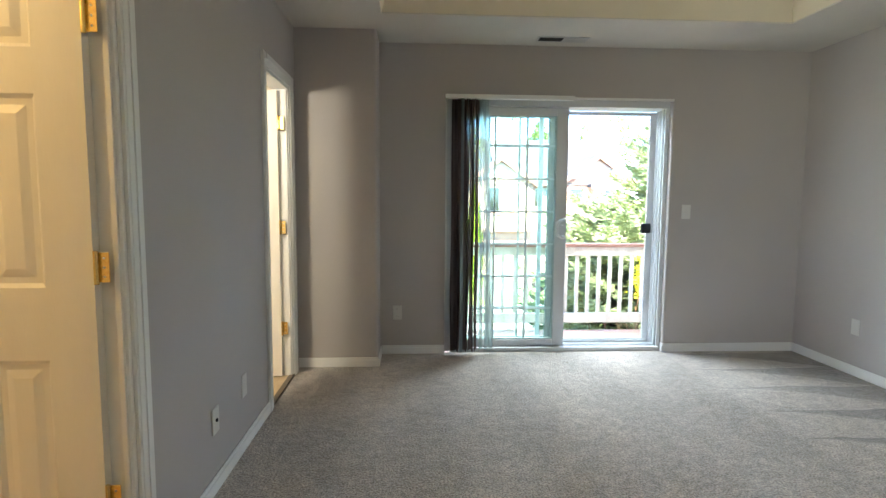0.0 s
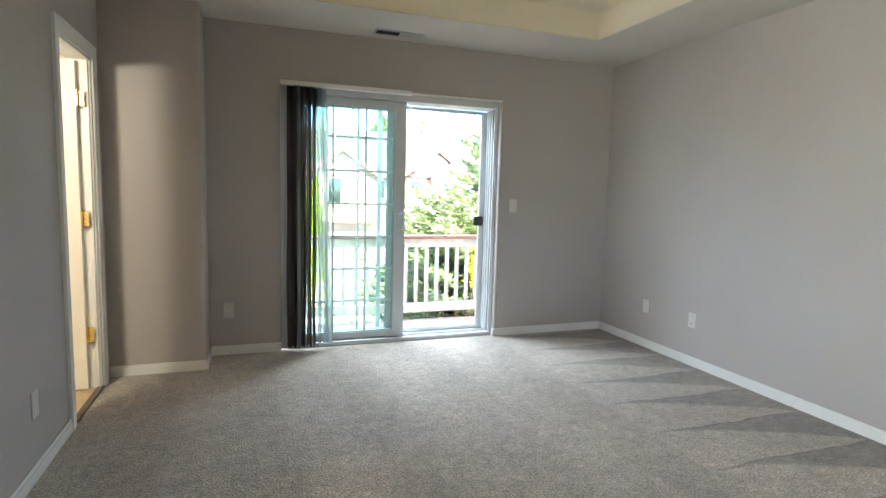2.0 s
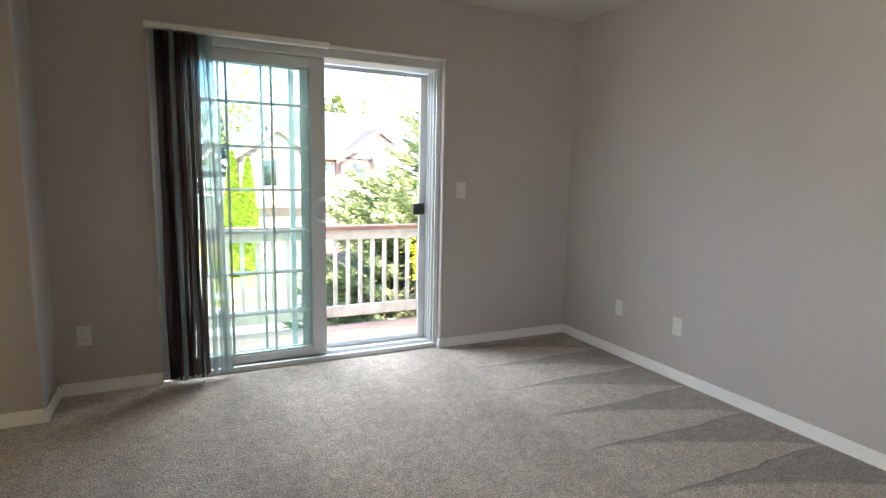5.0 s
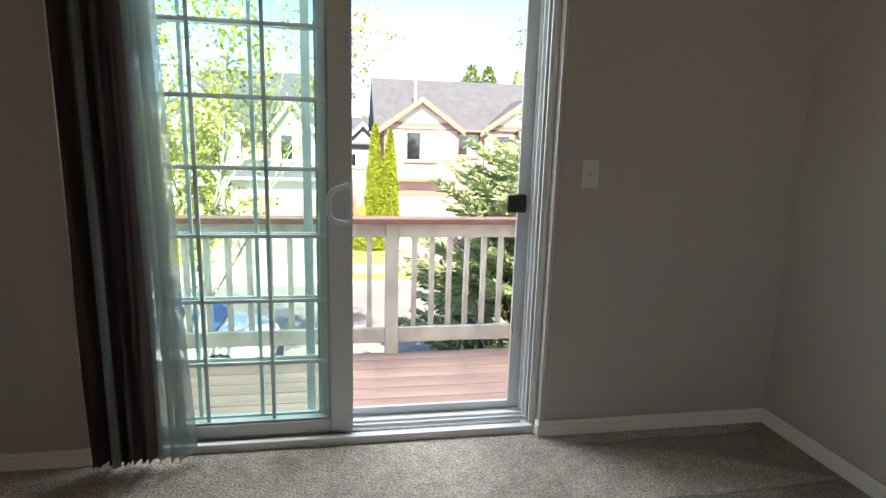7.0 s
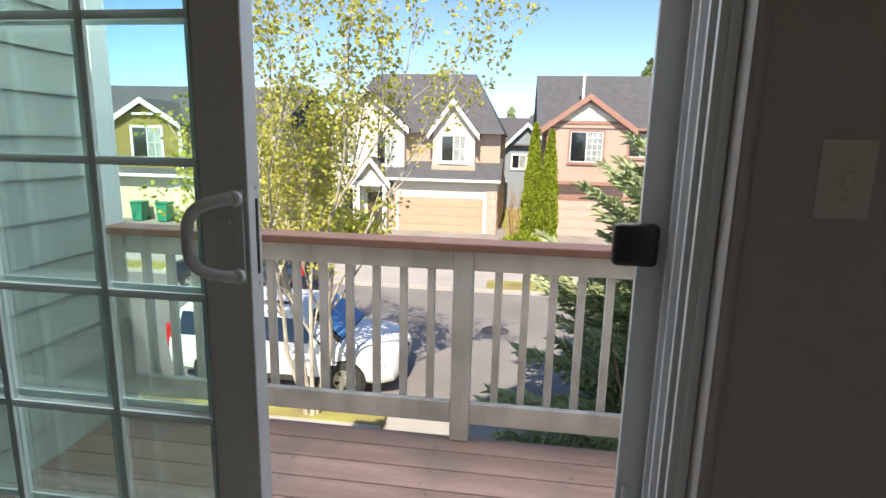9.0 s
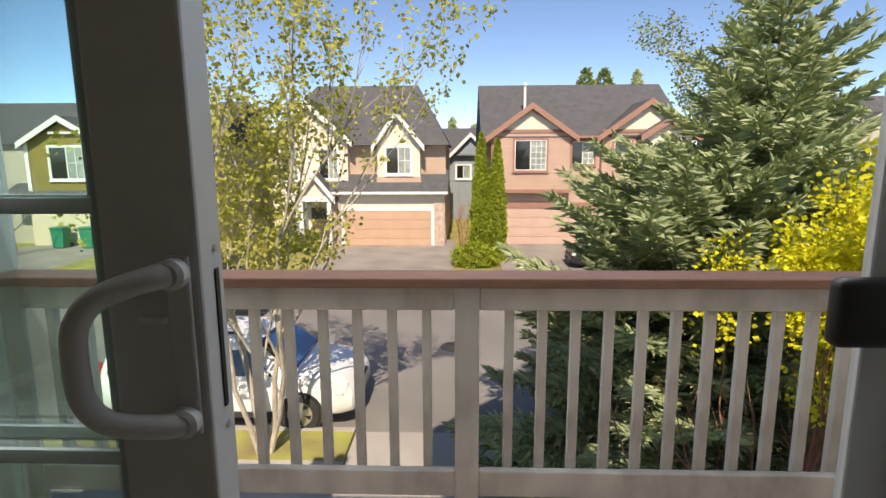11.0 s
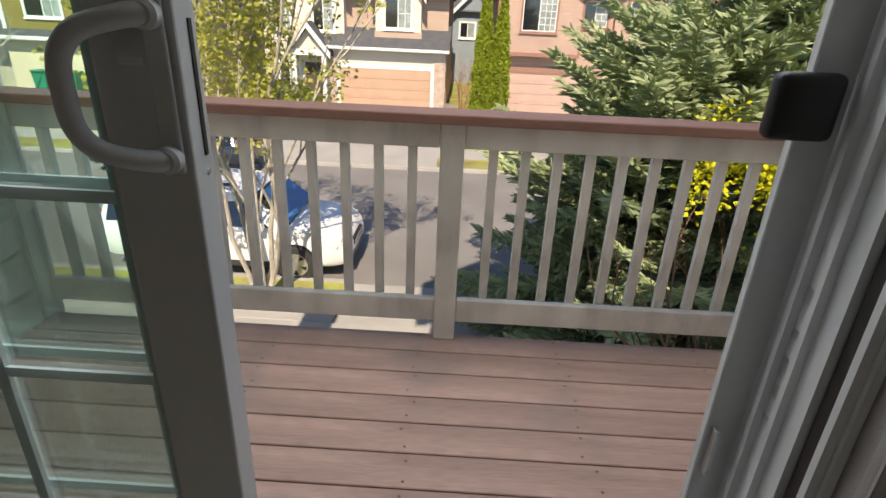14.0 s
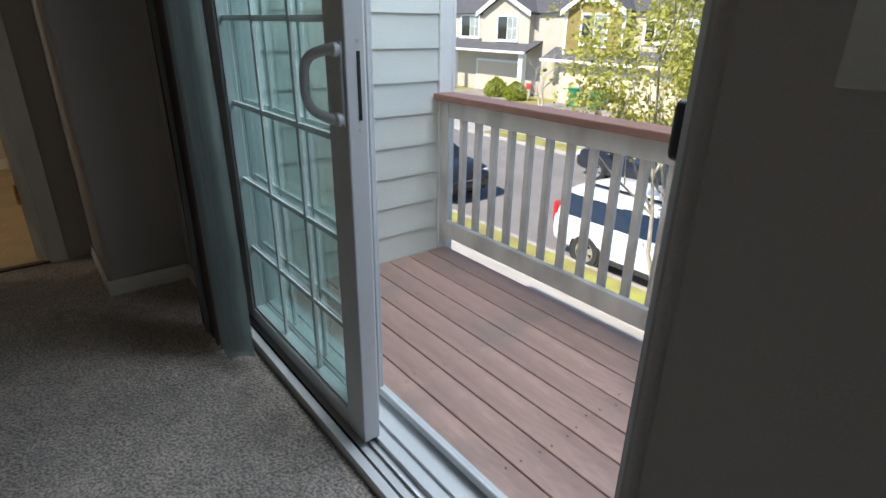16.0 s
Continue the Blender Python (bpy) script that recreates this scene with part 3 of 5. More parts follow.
def hinge(parent, x, y, z, label="polished brass butt hinge"):
    bm = boxes((x - 0.035, x - 0.002, y - 0.0045, y - 0.001, z - 0.045, z + 0.045), (x + 0.003, x + 0.034, y - 0.003, y + 0.0005, z - 0.045, z + 0.045), bevel=0.001)
    h = part("hinge", bm, M["brass"], parent, label)
    bm = bmesh.new()
    tube(bm, [(x, y - 0.010, z - 0.05), (x, y - 0.010, z + 0.05)], 0.0075, 10)
    part("hinge_pin", bm, M["brass"], h, smooth=True)
    for s in (-0.028, 0, 0.028):
        bm = bmesh.new()
        tube(bm, [(x + 0.02, y - 0.005, z + s), (x + 0.02, y - 0.0025, z + s)], 0.0035, 8)
        part("screw", bm, M["steel"], h)


def casing(name, y0, y1, label):
    """Door lining and moulded casing of a doorway in the west wall."""
    f = thing(name, (WX0, y0, 0), label, "door frame", kind="structure")
    cw = 0.075
    for a, b, s in ((y0 - cw, y0, 1), (y1, y1 + cw, -1)):
        bm = boxes((WX0 + 0.001, WX0 + 0.012, a, b, 0, DTOP + cw))
        box(bm, WX0 + 0.012, WX0 + 0.018, a + (0.0 if s > 0 else 0.045), b - (0.045 if s > 0 else 0.0), 0, DTOP + cw)
        box(bm, WX0 + 0.012, WX0 + 0.015, a + 0.034 if s > 0 else a + 0.012, b - 0.012 if s > 0 else b - 0.034, 0, DTOP + 0.03)
        part("casing_upright", bm, M["trim"], f)
    part("casing_head", boxes((WX0 + 0.001, WX0 + 0.0125, y0, y1, DTOP, DTOP + cw), (WX0 + 0.0125, WX0 + 0.0185, y0, y1, DTOP + 0.045, DTOP + cw)), M["trim"], f)
    for a, b in ((y0, y0 + 0.018), (y1 - 0.018, y1)):
        part("jamb", boxes((W0, WX0 + 0.001, a, b, 0, DTOP), bevel=0.002), M["trim"], f)
    part("jamb_head", boxes((W0, WX0 + 0.001, y0 + 0.018, y1 - 0.018, DTOP - 0.018, DTOP)), M["trim"], f)
    part("door_stop", boxes((W0 + 0.088, W0 + 0.106, y1 - 0.03, y1 - 0.018, 0, DTOP - 0.018), bevel=0.002), M["trim"], f)
    part("door_stop", boxes((W0 + 0.088, W0 + 0.106, y0 + 0.018, y0 + 0.03, 0, DTOP - 0.018), bevel=0.002), M["trim"], f)
    return f


casing("door_frame_1", *D1, "white painted door lining and casing with brass hinges")
casing("door_frame_2", *D2, "white painted door lining and narrow casing")
door1 = panel_door("door_1", W0 + 0.045, D1[1] - 0.055, 0.70, 0.035, 2.02, "cream six-panel bathroom door, standing open, brass hinges")
for z in (1.80, 1.08, 0.36):
    hinge(door1, W0 + 0.055, D1[1] - 0.050, z)
door2 = panel_door("door_2", W0 + 0.045, D2[1] - 0.055, 0.58, 0.035, 2.02, "cream six-panel door, standing open into the bathroom")
for z in (1.80, 1.08, 0.36):
    hinge(door2, W0 + 0.055, D2[1] - 0.050, z)
bm = bmesh.new()
tube(bm, [(W0 - 0.53, D2[1] - 0.055, 0.95), (W0 - 0.53, D2[1] - 0.085, 0.95)], [0.026, 0.012], 14)
bmesh.ops.create_uvsphere(bm, u_segments=14, v_segments=8, radius=0.027, matrix=Matrix.Translation((W0 - 0.53, D2[1] - 0.105, 0.95)))
part("door_knob", bm, M["brass"], door2, "round brass knob", smooth=True)

# lamps of the bathroom
for lx, ly, lz in ((-1.75, 0.95, 2.42), (-1.45, 2.25, 2.14)):
    lampt = thing("bathroom_light", (lx, ly, lz + 0.08), "warm frosted bathroom light on the ceiling", "ceiling light", "bathroom lights")
    bm = bmesh.new()
    tube(bm, [(lx, ly, lz + 0.02), (lx, ly, 2.498)], 0.05, 16)
    part("lamp_base", bm, M["brass"], lampt, smooth=True)

# ---- small fittings on the walls and ceiling ----


def wall_plate(name, cx, cy, cz, facing, kind_, label, w=0.075, h=0.118):
    """An electrical plate on a wall; facing is the axis it looks along: '-y', '+x' or '-x'."""
    o = thing(name, (cx, cy, cz - h / 2), label, "light switch" if kind_ == "switch" else "outlet", "wall plates")

    def put(nm, u0, u1, z0, z1, d0, d1, mat, parent, bev=0.0015):
        if facing == "-y":
            b = (cx + u0, cx + u1, cy - d1, cy - d0, cz + z0, cz + z1)
        elif facing == "+x":
            b = (cx + d0, cx + d1, cy + u0, cy + u1, cz + z0, cz + z1)
        else:
            b = (cx - d1, cx - d0, cy + u0, cy + u1, cz + z0, cz + z1)
        return part(nm, boxes(b, bevel=bev), mat, parent)
    pl = put("cover_plate", -w / 2, w / 2, -h / 2, h / 2, 0.0005, 0.006, M["plate"], o, 0.002)
    if kind_ == "outlet":
        for s in (-0.027, 0.027):
            soc = put("socket", -0.017, 0.017, s - 0.014, s + 0.014, 0.006, 0.0085, M["plate"], pl)
            for u in (-0.007, 0.006):
                put("slot", u, u + 0.002, s - 0.003, s + 0.007, 0.0075, 0.0088, M["dark"], pl, 0)
    elif kind_ == "switch":
        put("toggle", -0.005, 0.005, -0.011, 0.011, 0.006, 0.016, M["plate"], pl)
        for s in (-0.03, 0.03):
            put("screw", -0.003, 0.003, s - 0.003, s + 0.003, 0.006, 0.0072, M["steel"], pl, 0.001)
    elif kind_ == "jack":
        put("jack", -0.007, 0.007, -0.007, 0.007, 0.006, 0.013, M["dark"], pl)
    return o


wall_plate("light_switch", 2.389, WY1, 1.192, "-y", "switch", "ivory toggle light switch plate beside the sliding door")
wall_plate("wall_outlet", -0.019, WY1, 0.347, "-y", "outlet", "ivory double outlet under the boxed-out corner")
wall_plate("wall_outlet", WX1, 3.678, 0.361, "-x", "blank", "ivory blank wall plate on the grey wall")
wall_plate("wall_outlet", WX1, 3.155, 0.356, "-x", "outlet", "ivory double outlet on the grey wall")
wall_plate("wall_outlet", WX0, 2.257, 0.312, "+x", "jack", "ivory cable jack plate above the baseboard")
wall_plate("wall_outlet", WX0, 2.657, 0.328, "+x", "blank", "ivory wall plate above the baseboard")

vent = thing("ceiling_vent", (1.247, 4.126, CEIL - 0.012), "grey metal air register in the ceiling, louvres half open", "air vent")
part("vent_frame", boxes((1.055, 1.44, 4.065, 4.078, CEIL - 0.008, CEIL - 0.001), (1.055, 1.44, 4.174, 4.187, CEIL - 0.008, CEIL - 0.001), (1.055, 1.068, 4.078, 4.174, CEIL - 0.008, CEIL - 0.001), (1.427, 1.44, 4.078, 4.174, CEIL - 0.008, CEIL - 0.001)), M["vent"], vent)
# dark sheet and dark left louvres put the shade of the duct into colour
part("vent_backing", boxes((1.068, 1.427, 4.078, 4.174, CEIL - 0.006, CEIL - 0.001)), M["dark"], vent, "dark sheet in place of the shaded duct behind the louvres")
for k in range(8):
    y = 4.084 + k * 0.0122
    half = boxes((1.068, 1.245, y, y + 0.0012, CEIL - 0.0072, CEIL - 0.0062))
    part("vent_slat", half, M["dark"], vent, "open metal louvre, coloured dark as if in the duct's shade")
    part("vent_slat", boxes((1.25, 1.427, y - 0.004, y + 0.0085, CEIL - 0.009, CEIL - 0.0065)), M["vent"], vent)

# ---- the sliding glass door ----
F0, F1 = WY1 + 0.045, WY1 + 0.258   # depth of the vinyl frame
slider = thing("sliding_door", (1.29, 4.43, 0), "white vinyl sliding patio door with gridded low-e glass, slid open", "sliding door", kind="structure")
fr = part("door_frame", boxes((SX0, SX0 + 0.05, F0, F1, 0.0, STOP), (SX1 - 0.02, SX1 - 0.001, F0, F1, 0.0, STOP), (SX0 + 0.05, SX1 - 0.02, F0, F1, STOP - 0.055, STOP), bevel=0.003), M["vinyl"], slider)
for yy, hh in ((F0 + 0.012, 0.012), (F0 + 0.062, 0.02), (F0 + 0.115, 0.02), (F0 + 0.16, 0.015)):
    part("jamb_rib", boxes((SX1 - 0.034, SX1 - 0.02, yy - 0.006, yy + 0.006, 0.03, STOP - 0.055)), M["vinyl"], fr)
part("jamb_groove", boxes((SX1 - 0.0245, SX1 - 0.0195, F0 + 0.02, F0 + 0.05, 0.03, STOP - 0.056)), M["black"], fr, "black weatherstrip groove")
sill = part("sill", boxes((SX0 + 0.05, SX1 - 0.02, F0 - 0.02, F1 + 0.03, -0.02, 0.018), (SX0 + 0.05, SX1 - 0.02, F0 - 0.02, F0 + 0.006, 0.018, 0.034), (SX0 + 0.05, SX1 - 0.02, F0 + 0.075, F0 + 0.083, 0.018, 0.036), (SX0 + 0.05, SX1 - 0.02, F0 + 0.125, F0 + 0.131, 0.018, 0.03), (SX0 + 0.05, SX1 - 0.02, F1 - 0.012, F1, 0.018, 0.028)), M["vinyl"], slider)
part("track_gap", boxes((SX0 + 0.06, SX1 - 0.06, F0 + 0.008, F0 + 0.022, 0.0181, 0.0195)), M["black"], sill, "black seal in the track")
part("rail_track", boxes((SX0 + 0.06, SX1 - 0.06, F0 + 0.05, F0 + 0.054, 0.018, 0.03)), M["steel"], sill)
part("strike_plate", boxes((SX1 - 0.0235, SX1 - 0.0205, F0 + 0.055, F0 + 0.073, 0.965, 1.13), bevel=0.001), M["steel"], fr, "steel strike plate")
for z in (0.985, 1.112):
    bm = bmesh.new()
    tube(bm, [(SX1 - 0.0238, F0 + 0.064, z), (SX1 - 0.026, F0 + 0.064, z)], 0.005, 10)
    part("screw", bm, M["dark"], fr)
for i, z in enumerate((0.55, 0.60, 0.64, 0.71, 0.77)):
    part("sticker_bar", boxes((SX1 - 0.0215, SX1 - 0.0195, F0 + 0.125, F0 + 0.158, z, z + 0.014 + 0.01 * (i % 3))), M["steel"], fr, "faded grey label on the jamb")


def sash(name, x0, x1, y0, y1, label, bars, left=0.072, right=0.072):
    """A glazed door panel: stiles, rails, glass, and a grid of flat bars."""
    s = part(name, boxes((x0, x0 + left, y0, y1, 0.036, STOP - 0.06), (x1 - right, x1, y0, y1, 0.036, STOP - 0.06), bevel=0.004, seg=2), M["vinyl"], slider, label)
    part("sash_rail", boxes((x0 + left, x1 - right, y0, y1, 0.036, 0.092), bevel=0.003), M["vinyl"], s)
    part("sash_rail", boxes((x0 + left, x1 - right, y0, y1, 1.975, STOP - 0.06), bevel=0.003), M["vinyl"], s)
    yc = (y0 + y1) / 2
    g0, g1 = x0 + left, x1 - right
    p = part("pane", boxes((g0, g1, yc - 0.007, yc + 0.007, 0.092, 1.975)), M["glass"], s, "blue-green tinted insulating pane")
    p.visible_shadow = False
    # beads that hold the glass, set back from the stiles
    part("glazing_bead", boxes((g0, g0 + 0.009, y0 + 0.008, y1 - 0.008, 0.101, 1.966), (g1 - 0.009, g1, y0 + 0.008, y1 - 0.008, 0.101, 1.966), (g0, g1, y0 + 0.008, y1 - 0.008, 0.092, 0.101), (g0, g1, y0 + 0.008, y1 - 0.008, 1.966, 1.975)), M["bead"], s, "grey-green glazing bead")
    for x in bars:
        part("muntin", boxes((x - 0.008, x + 0.008, yc - 0.004, yc + 0.004, 0.101, 1.966)), M["muntin"], s)
    for k in range(1, 7):
        z = 0.083 + k * 0.2748
        part("muntin", boxes((g0 + 0.009, g1 - 0.009, yc - 0.003, yc + 0.003, z - 0.008, z + 0.008)), M["muntin"], s)
    return s


moving = sash("sliding_sash", 0.425, 1.400, 4.409, 4.461, "inner sliding panel, pushed open", (0.79, 1.06), 0.09, 0.097)
fixed = sash("fixed_sash", 0.42, 1.33, 4.468, 4.504, "outer fixed panel", (0.748, 1.005))
# pull handle on the sliding panel: two round bosses, sloping arms and a straight grip
hx, hy = 1.378, 4.409
part("handle_plate", boxes((hx - 0.010, hx + 0.014, hy - 0.007, hy - 0.0005, 0.952, 1.137), bevel=0.003, seg=2), M["vinyl"], moving)
for z in (1.120, 0.969):
    bm = bmesh.new()
    tube(bm, [(hx, hy - 0.006, z), (hx, hy - 0.018, z), (hx, hy - 0.022, z)], [0.0155, 0.0155, 0.011], 18)
    part("handle_boss", bm, M["vinyl"], moving, smooth=True)
bm = bmesh.new()
knots = [Vector((hx + dx, hy + dy, z)) for dx, dy, z in ((-0.002, -0.014, 1.120), (-0.016, -0.026, 1.118), (-0.046, -0.043, 1.108), (-0.062, -0.051, 1.094), (-0.070, -0.055, 1.074), (-0.071, -0.056, 1.045), (-0.070, -0.055, 1.015), (-0.062, -0.051, 0.995), (-0.046, -0.043, 0.981), (-0.016, -0.026, 0.971), (-0.002, -0.014, 0.969))]
fine_path, girth = [], []
for i in range(len(knots) - 1):
    p0, p1, p2, p3 = knots[max(i - 1, 0)], knots[i], knots[i + 1], knots[min(i + 2, len(knots) - 1)]
    for k in range(5):
        u = k / 5
        fine_path.append(0.5 * (2 * p1 + (p2 - p0) * u + (2 * p0 - 5 * p1 + 4 * p2 - p3) * u * u + (3 * p1 - p0 - 3 * p2 + p3) * u ** 3))
fine_path.append(knots[-1])
for i in range(len(fine_path)):
    u = abs(2 * i / (len(fine_path) - 1) - 1)
    girth.append(0.0112 + 0.002 * u ** 4)
tube(bm, fine_path, girth, 16, up=(0.6, -0.8, 0.0))
part("pull_handle", bm, M["vinyl"], moving, "white D-shaped pull handle", smooth=True)
bm = boxes((hx - 0.036, hx - 0.009, hy - 0.016, hy - 0.006, 1.070, 1.079), bevel=0.003, seg=2)
part("thumb_latch", bm, M["vinyl"], moving)
part("latch_slot", boxes((1.3985, 1.4015, 4.438, 4.446, 0.966, 1.117)), M["black"], moving, "black mortise slot in the stile edge")
for z in (0.945, 1.138):
    bm = bmesh.new()
    tube(bm, [(1.399, 4.442, z), (1.4015, 4.442, z)], 0.004, 10)
    part("screw", bm, M["steel"], moving)

# insect screen with its black handle
scr = thing("insect_screen", (1.75, 4.547, 0.03), "insect screen door with grey frame and black handle, closed", "screen door")
part("screen_frame", boxes((2.155, 2.214, 4.566, 4.584, 0.031, STOP - 0.06), (1.19, 1.228, 4.566, 4.584, 0.031, STOP - 0.06), (1.228, 2.155, 4.566, 4.584, 0.031, 0.06), (1.228, 2.155, 4.566, 4.584, STOP - 0.09, STOP - 0.06), bevel=0.002), M["vinyl"], scr)
mesh_ = part("screen_mesh", boxes((1.228, 2.155, 4.5745, 4.5755, 0.06, STOP - 0.09)), M["screen"], scr, "fine dark mesh")
mesh_.visible_shadow = False
part("screen_handle", boxes((2.101, 2.190, 4.536, 4.5655, 0.997, 1.084), bevel=0.012, seg=3), M["black"], scr, "black plastic handle", smooth=True)
part("screen_latch", boxes((2.165, 2.174, 4.550, 4.5655, 0.40, 0.50), bevel=0.002), M["steel"], scr)

# vertical blind, drawn to one side
blind = thing("vertical_blind", (0.5, WY1 - 0.06, 2.07), "dark brown vertical blind drawn aside, one sheer grey slat", "window blind")
part("head_rail", boxes((SX0 - 0.005, 1.40, WY1 - 0.075, WY1 - 0.03, 2.078, 2.112), bevel=0.003), M["trim"], blind, "white head rail")
part("bracket_strip", boxes((1.40, SX1 + 0.005, WY1 - 0.012, WY1 - 0.001, 2.092, 2.112), bevel=0.002), M["trim"], blind, "white strip over the opening")


def slat(x, ang, w, mat, name="slat", label="", z0=0.035, tilt=0.0, belly=0.012, out=0.0):
    bm = bmesh.new()
    n = 8
    ca, sa = math.cos(radians(ang)), math.sin(radians(ang))
    rows = []
    for zi in range(13):
        z = z0 + (2.075 - z0) * zi / 12
        k = 1 - zi / 12
        row = []
        for i in range(n + 1):
            u = (i / n - 0.5) * w * (1 + 0.10 * k)
            v = belly * (1 - (2 * i / n - 1) ** 2) + 0.006 * math.sin(zi * 0.9 + x * 70) * k
            row.append(bm.verts.new((x + tilt * k + u * ca - v * sa, WY1 - 0.055 - out + u * sa + v * ca, z)))
        rows.append(row)
    for ra, rb in zip(rows, rows[1:]):
        for i in range(n):
            bm.faces.new((ra[i], ra[i + 1], rb[i + 1], rb[i]))
    bmesh.ops.solidify(bm, geom=bm.faces[:], thickness=0.0012)
    return part(name, bm, mat, blind, label, smooth=True)


rs = random.Random(4)
for k in range(15):
    slat(0.432 + k * 0.0142, 74 + rs.uniform(-14, 14), 0.085, M["slat"], tilt=rs.uniform(-0.005, 0.012))
# pale strip stands in for light showing through a gap in the slats
slat(0.500, 30, 0.028, M["slatsheer"], "slat", "pale strip in place of the bright gap between slats", belly=0.004, out=0.045)
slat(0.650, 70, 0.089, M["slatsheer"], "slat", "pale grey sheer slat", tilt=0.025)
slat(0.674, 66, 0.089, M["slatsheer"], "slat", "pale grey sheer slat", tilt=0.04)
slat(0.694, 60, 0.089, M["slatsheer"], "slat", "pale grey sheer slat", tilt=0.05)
bm = bmesh.new()
for dx in (0.0, 0.008):
    tube(bm, [(SX0 + 0.004 + dx, WY1 - 0.02, 2.08), (SX0 + 0.004 + dx, WY1 - 0.018, 0.62)], 0.0018, 6)
part("pull_cord", bm, M["trim"], blind)
part("cord_tensioner", boxes((SX0 - 0.004, SX0 + 0.014, WY1 - 0.028, WY1 - 0.010, 0.42, 0.54), bevel=0.004), M["plate"], blind, "white cord tensioner")

# ---- the balcony ----
DZ = -0.195
RY = 5.85
SIDE = -0.11
BX1 = 3.55
deck = solid("floor_deck", boxes((SIDE, BX1, 4.50, 5.86, DZ - 0.20, DZ - 0.032)), M["cap"], (1.5, 5, DZ), "timber balcony floor of brown-stained boards", "deck", kind="structure")
rail = thing("balcony_railing", (1.67, RY, DZ), "weathered off-white wooden balcony railing with brown cap", "railing")
bm = boxes((SIDE + 0.005, BX1, RY - 0.062, RY + 0.085, 0.760, 0.798), bevel=0.006, seg=2)
part("rail_cap", bm, M["cap"], rail, "brown-stained cap board")
part("top_rail", boxes((SIDE + 0.005, 1.628, RY + 0.004, RY + 0.04, 0.66, 0.759), (1.723, BX1, RY + 0.004, RY + 0.04, 0.66, 0.759), bevel=0.004), M["railpaint"], rail)
part("bottom_rail", boxes((SIDE + 0.005, 1.628, RY + 0.004, RY + 0.04, -0.105, 0.004), bevel=0.004), M["railpaint"], rail)
part("bottom_rail", boxes((1.723, BX1, RY + 0.004, RY + 0.04, -0.105, 0.004), bevel=0.004), M["railpaint"], rail)
part("post", boxes((1.629, 1.722, RY - 0.004, RY + 0.086, DZ + 0.001, 0.759), bevel=0.005), M["railpaint"], rail)
part("post", boxes((SIDE + 0.005, SIDE + 0.075, RY - 0.002, RY + 0.003, DZ + 0.05, 0.759)), M["railpaint"], rail)
part("post", boxes((BX1 - 0.09, BX1, RY - 0.004, RY + 0.086, DZ + 0.001, 0.758), bevel=0.005), M["railpaint"], rail)
bal = boxes((-0.018, 0.018, RY + 0.0405, RY + 0.077, -0.10, 0.757), bevel=0.003)
bmesh.ops.recalc_face_normals(bal, faces=bal.faces[:])
bal_me = bpy.data.meshes.new("baluster")
bal.to_mesh(bal_me)
bal.free()
bal_me.materials.append(M["railpaint"])
posts_x = [1.52 - k * 0.1345 for k in range(12)] + [1.838 + k * 0.1265 for k in range(13)]
for x in posts_x:
    o = new("baluster", bal_me)
    o.parent = rail
    o.location = Vector((x, 0, 0)) - ORIGIN[rail.name]

# deck boards, laid along the house
edges_y = [5.898, 5.752, 5.602, 5.453, 5.310, 5.166, 5.021, 4.876, 4.731, 4.586, 4.50]
for ya, yb in zip(edges_y[1:], edges_y):
    o = solid("deck_board", boxes((SIDE + 0.004, BX1, ya + 0.003, yb - 0.003, DZ - 0.03, DZ), bevel=0.003), M["deck"], (0, ya, DZ))
    o.parent = deck
    o.matrix_parent_inverse = Matrix.Translation(-ORIGIN[deck.name])
bm = bmesh.new()
r2 = random.Random(8)
for ya, yb in zip(edges_y[1:-1], edges_y):
    for jx in (0.35, 0.96, 1.57, 2.18, 2.79):
        for off in (0.03, yb - ya - 0.03):
            x, y = jx + r2.uniform(-0.02, 0.02), ya + off + r2.uniform(-0.006, 0.006)
            tube(bm, [(x, y, DZ - 0.002), (x, y, DZ + 0.0008)], 0.005, 6)
nails = solid("nail_head", bm, M["iron"], (1.5, 5, DZ))
nails.parent = deck
nails.matrix_parent_inverse = Matrix.Translation(-ORIGIN[deck.name])

# side wall of the balcony with lap siding
wing = solid("wall_balcony_side", boxes((SIDE - 0.5, SIDE - 0.03, WY1 + 0.16, 5.86, -3.45, 2.5)), M["siding"], (SIDE, 5, 0), "sage grey lap siding beside the balcony", "wall", kind="structure")
z = DZ - 0.02
k = 0
while z < 2.3:
    bm = bmesh.new()
    prism(bm, [(SIDE - 0.03, z), (SIDE - 0.002, z), (SIDE - 0.016, z + 0.185), (SIDE - 0.03, z + 0.185)], "y", 4.495, 5.835)
    o = solid("siding_board", bm, M["siding"], (SIDE, 5, z))
    o.parent = wing
    o.matrix_parent_inverse = Matrix.Translation(-ORIGIN[wing.name])
    z += 0.18
trim_w = solid("trim_corner_board", boxes((SIDE - 0.03, SIDE + 0.004, 5.836, 5.93, -0.6, 2.5), (SIDE - 0.16, SIDE + 0.0045, 5.93, 5.955, -0.6, 2.5), bevel=0.003), M["white_ext"], (SIDE, 5.9, 0), "white corner board of the siding", "trim", kind="structure")

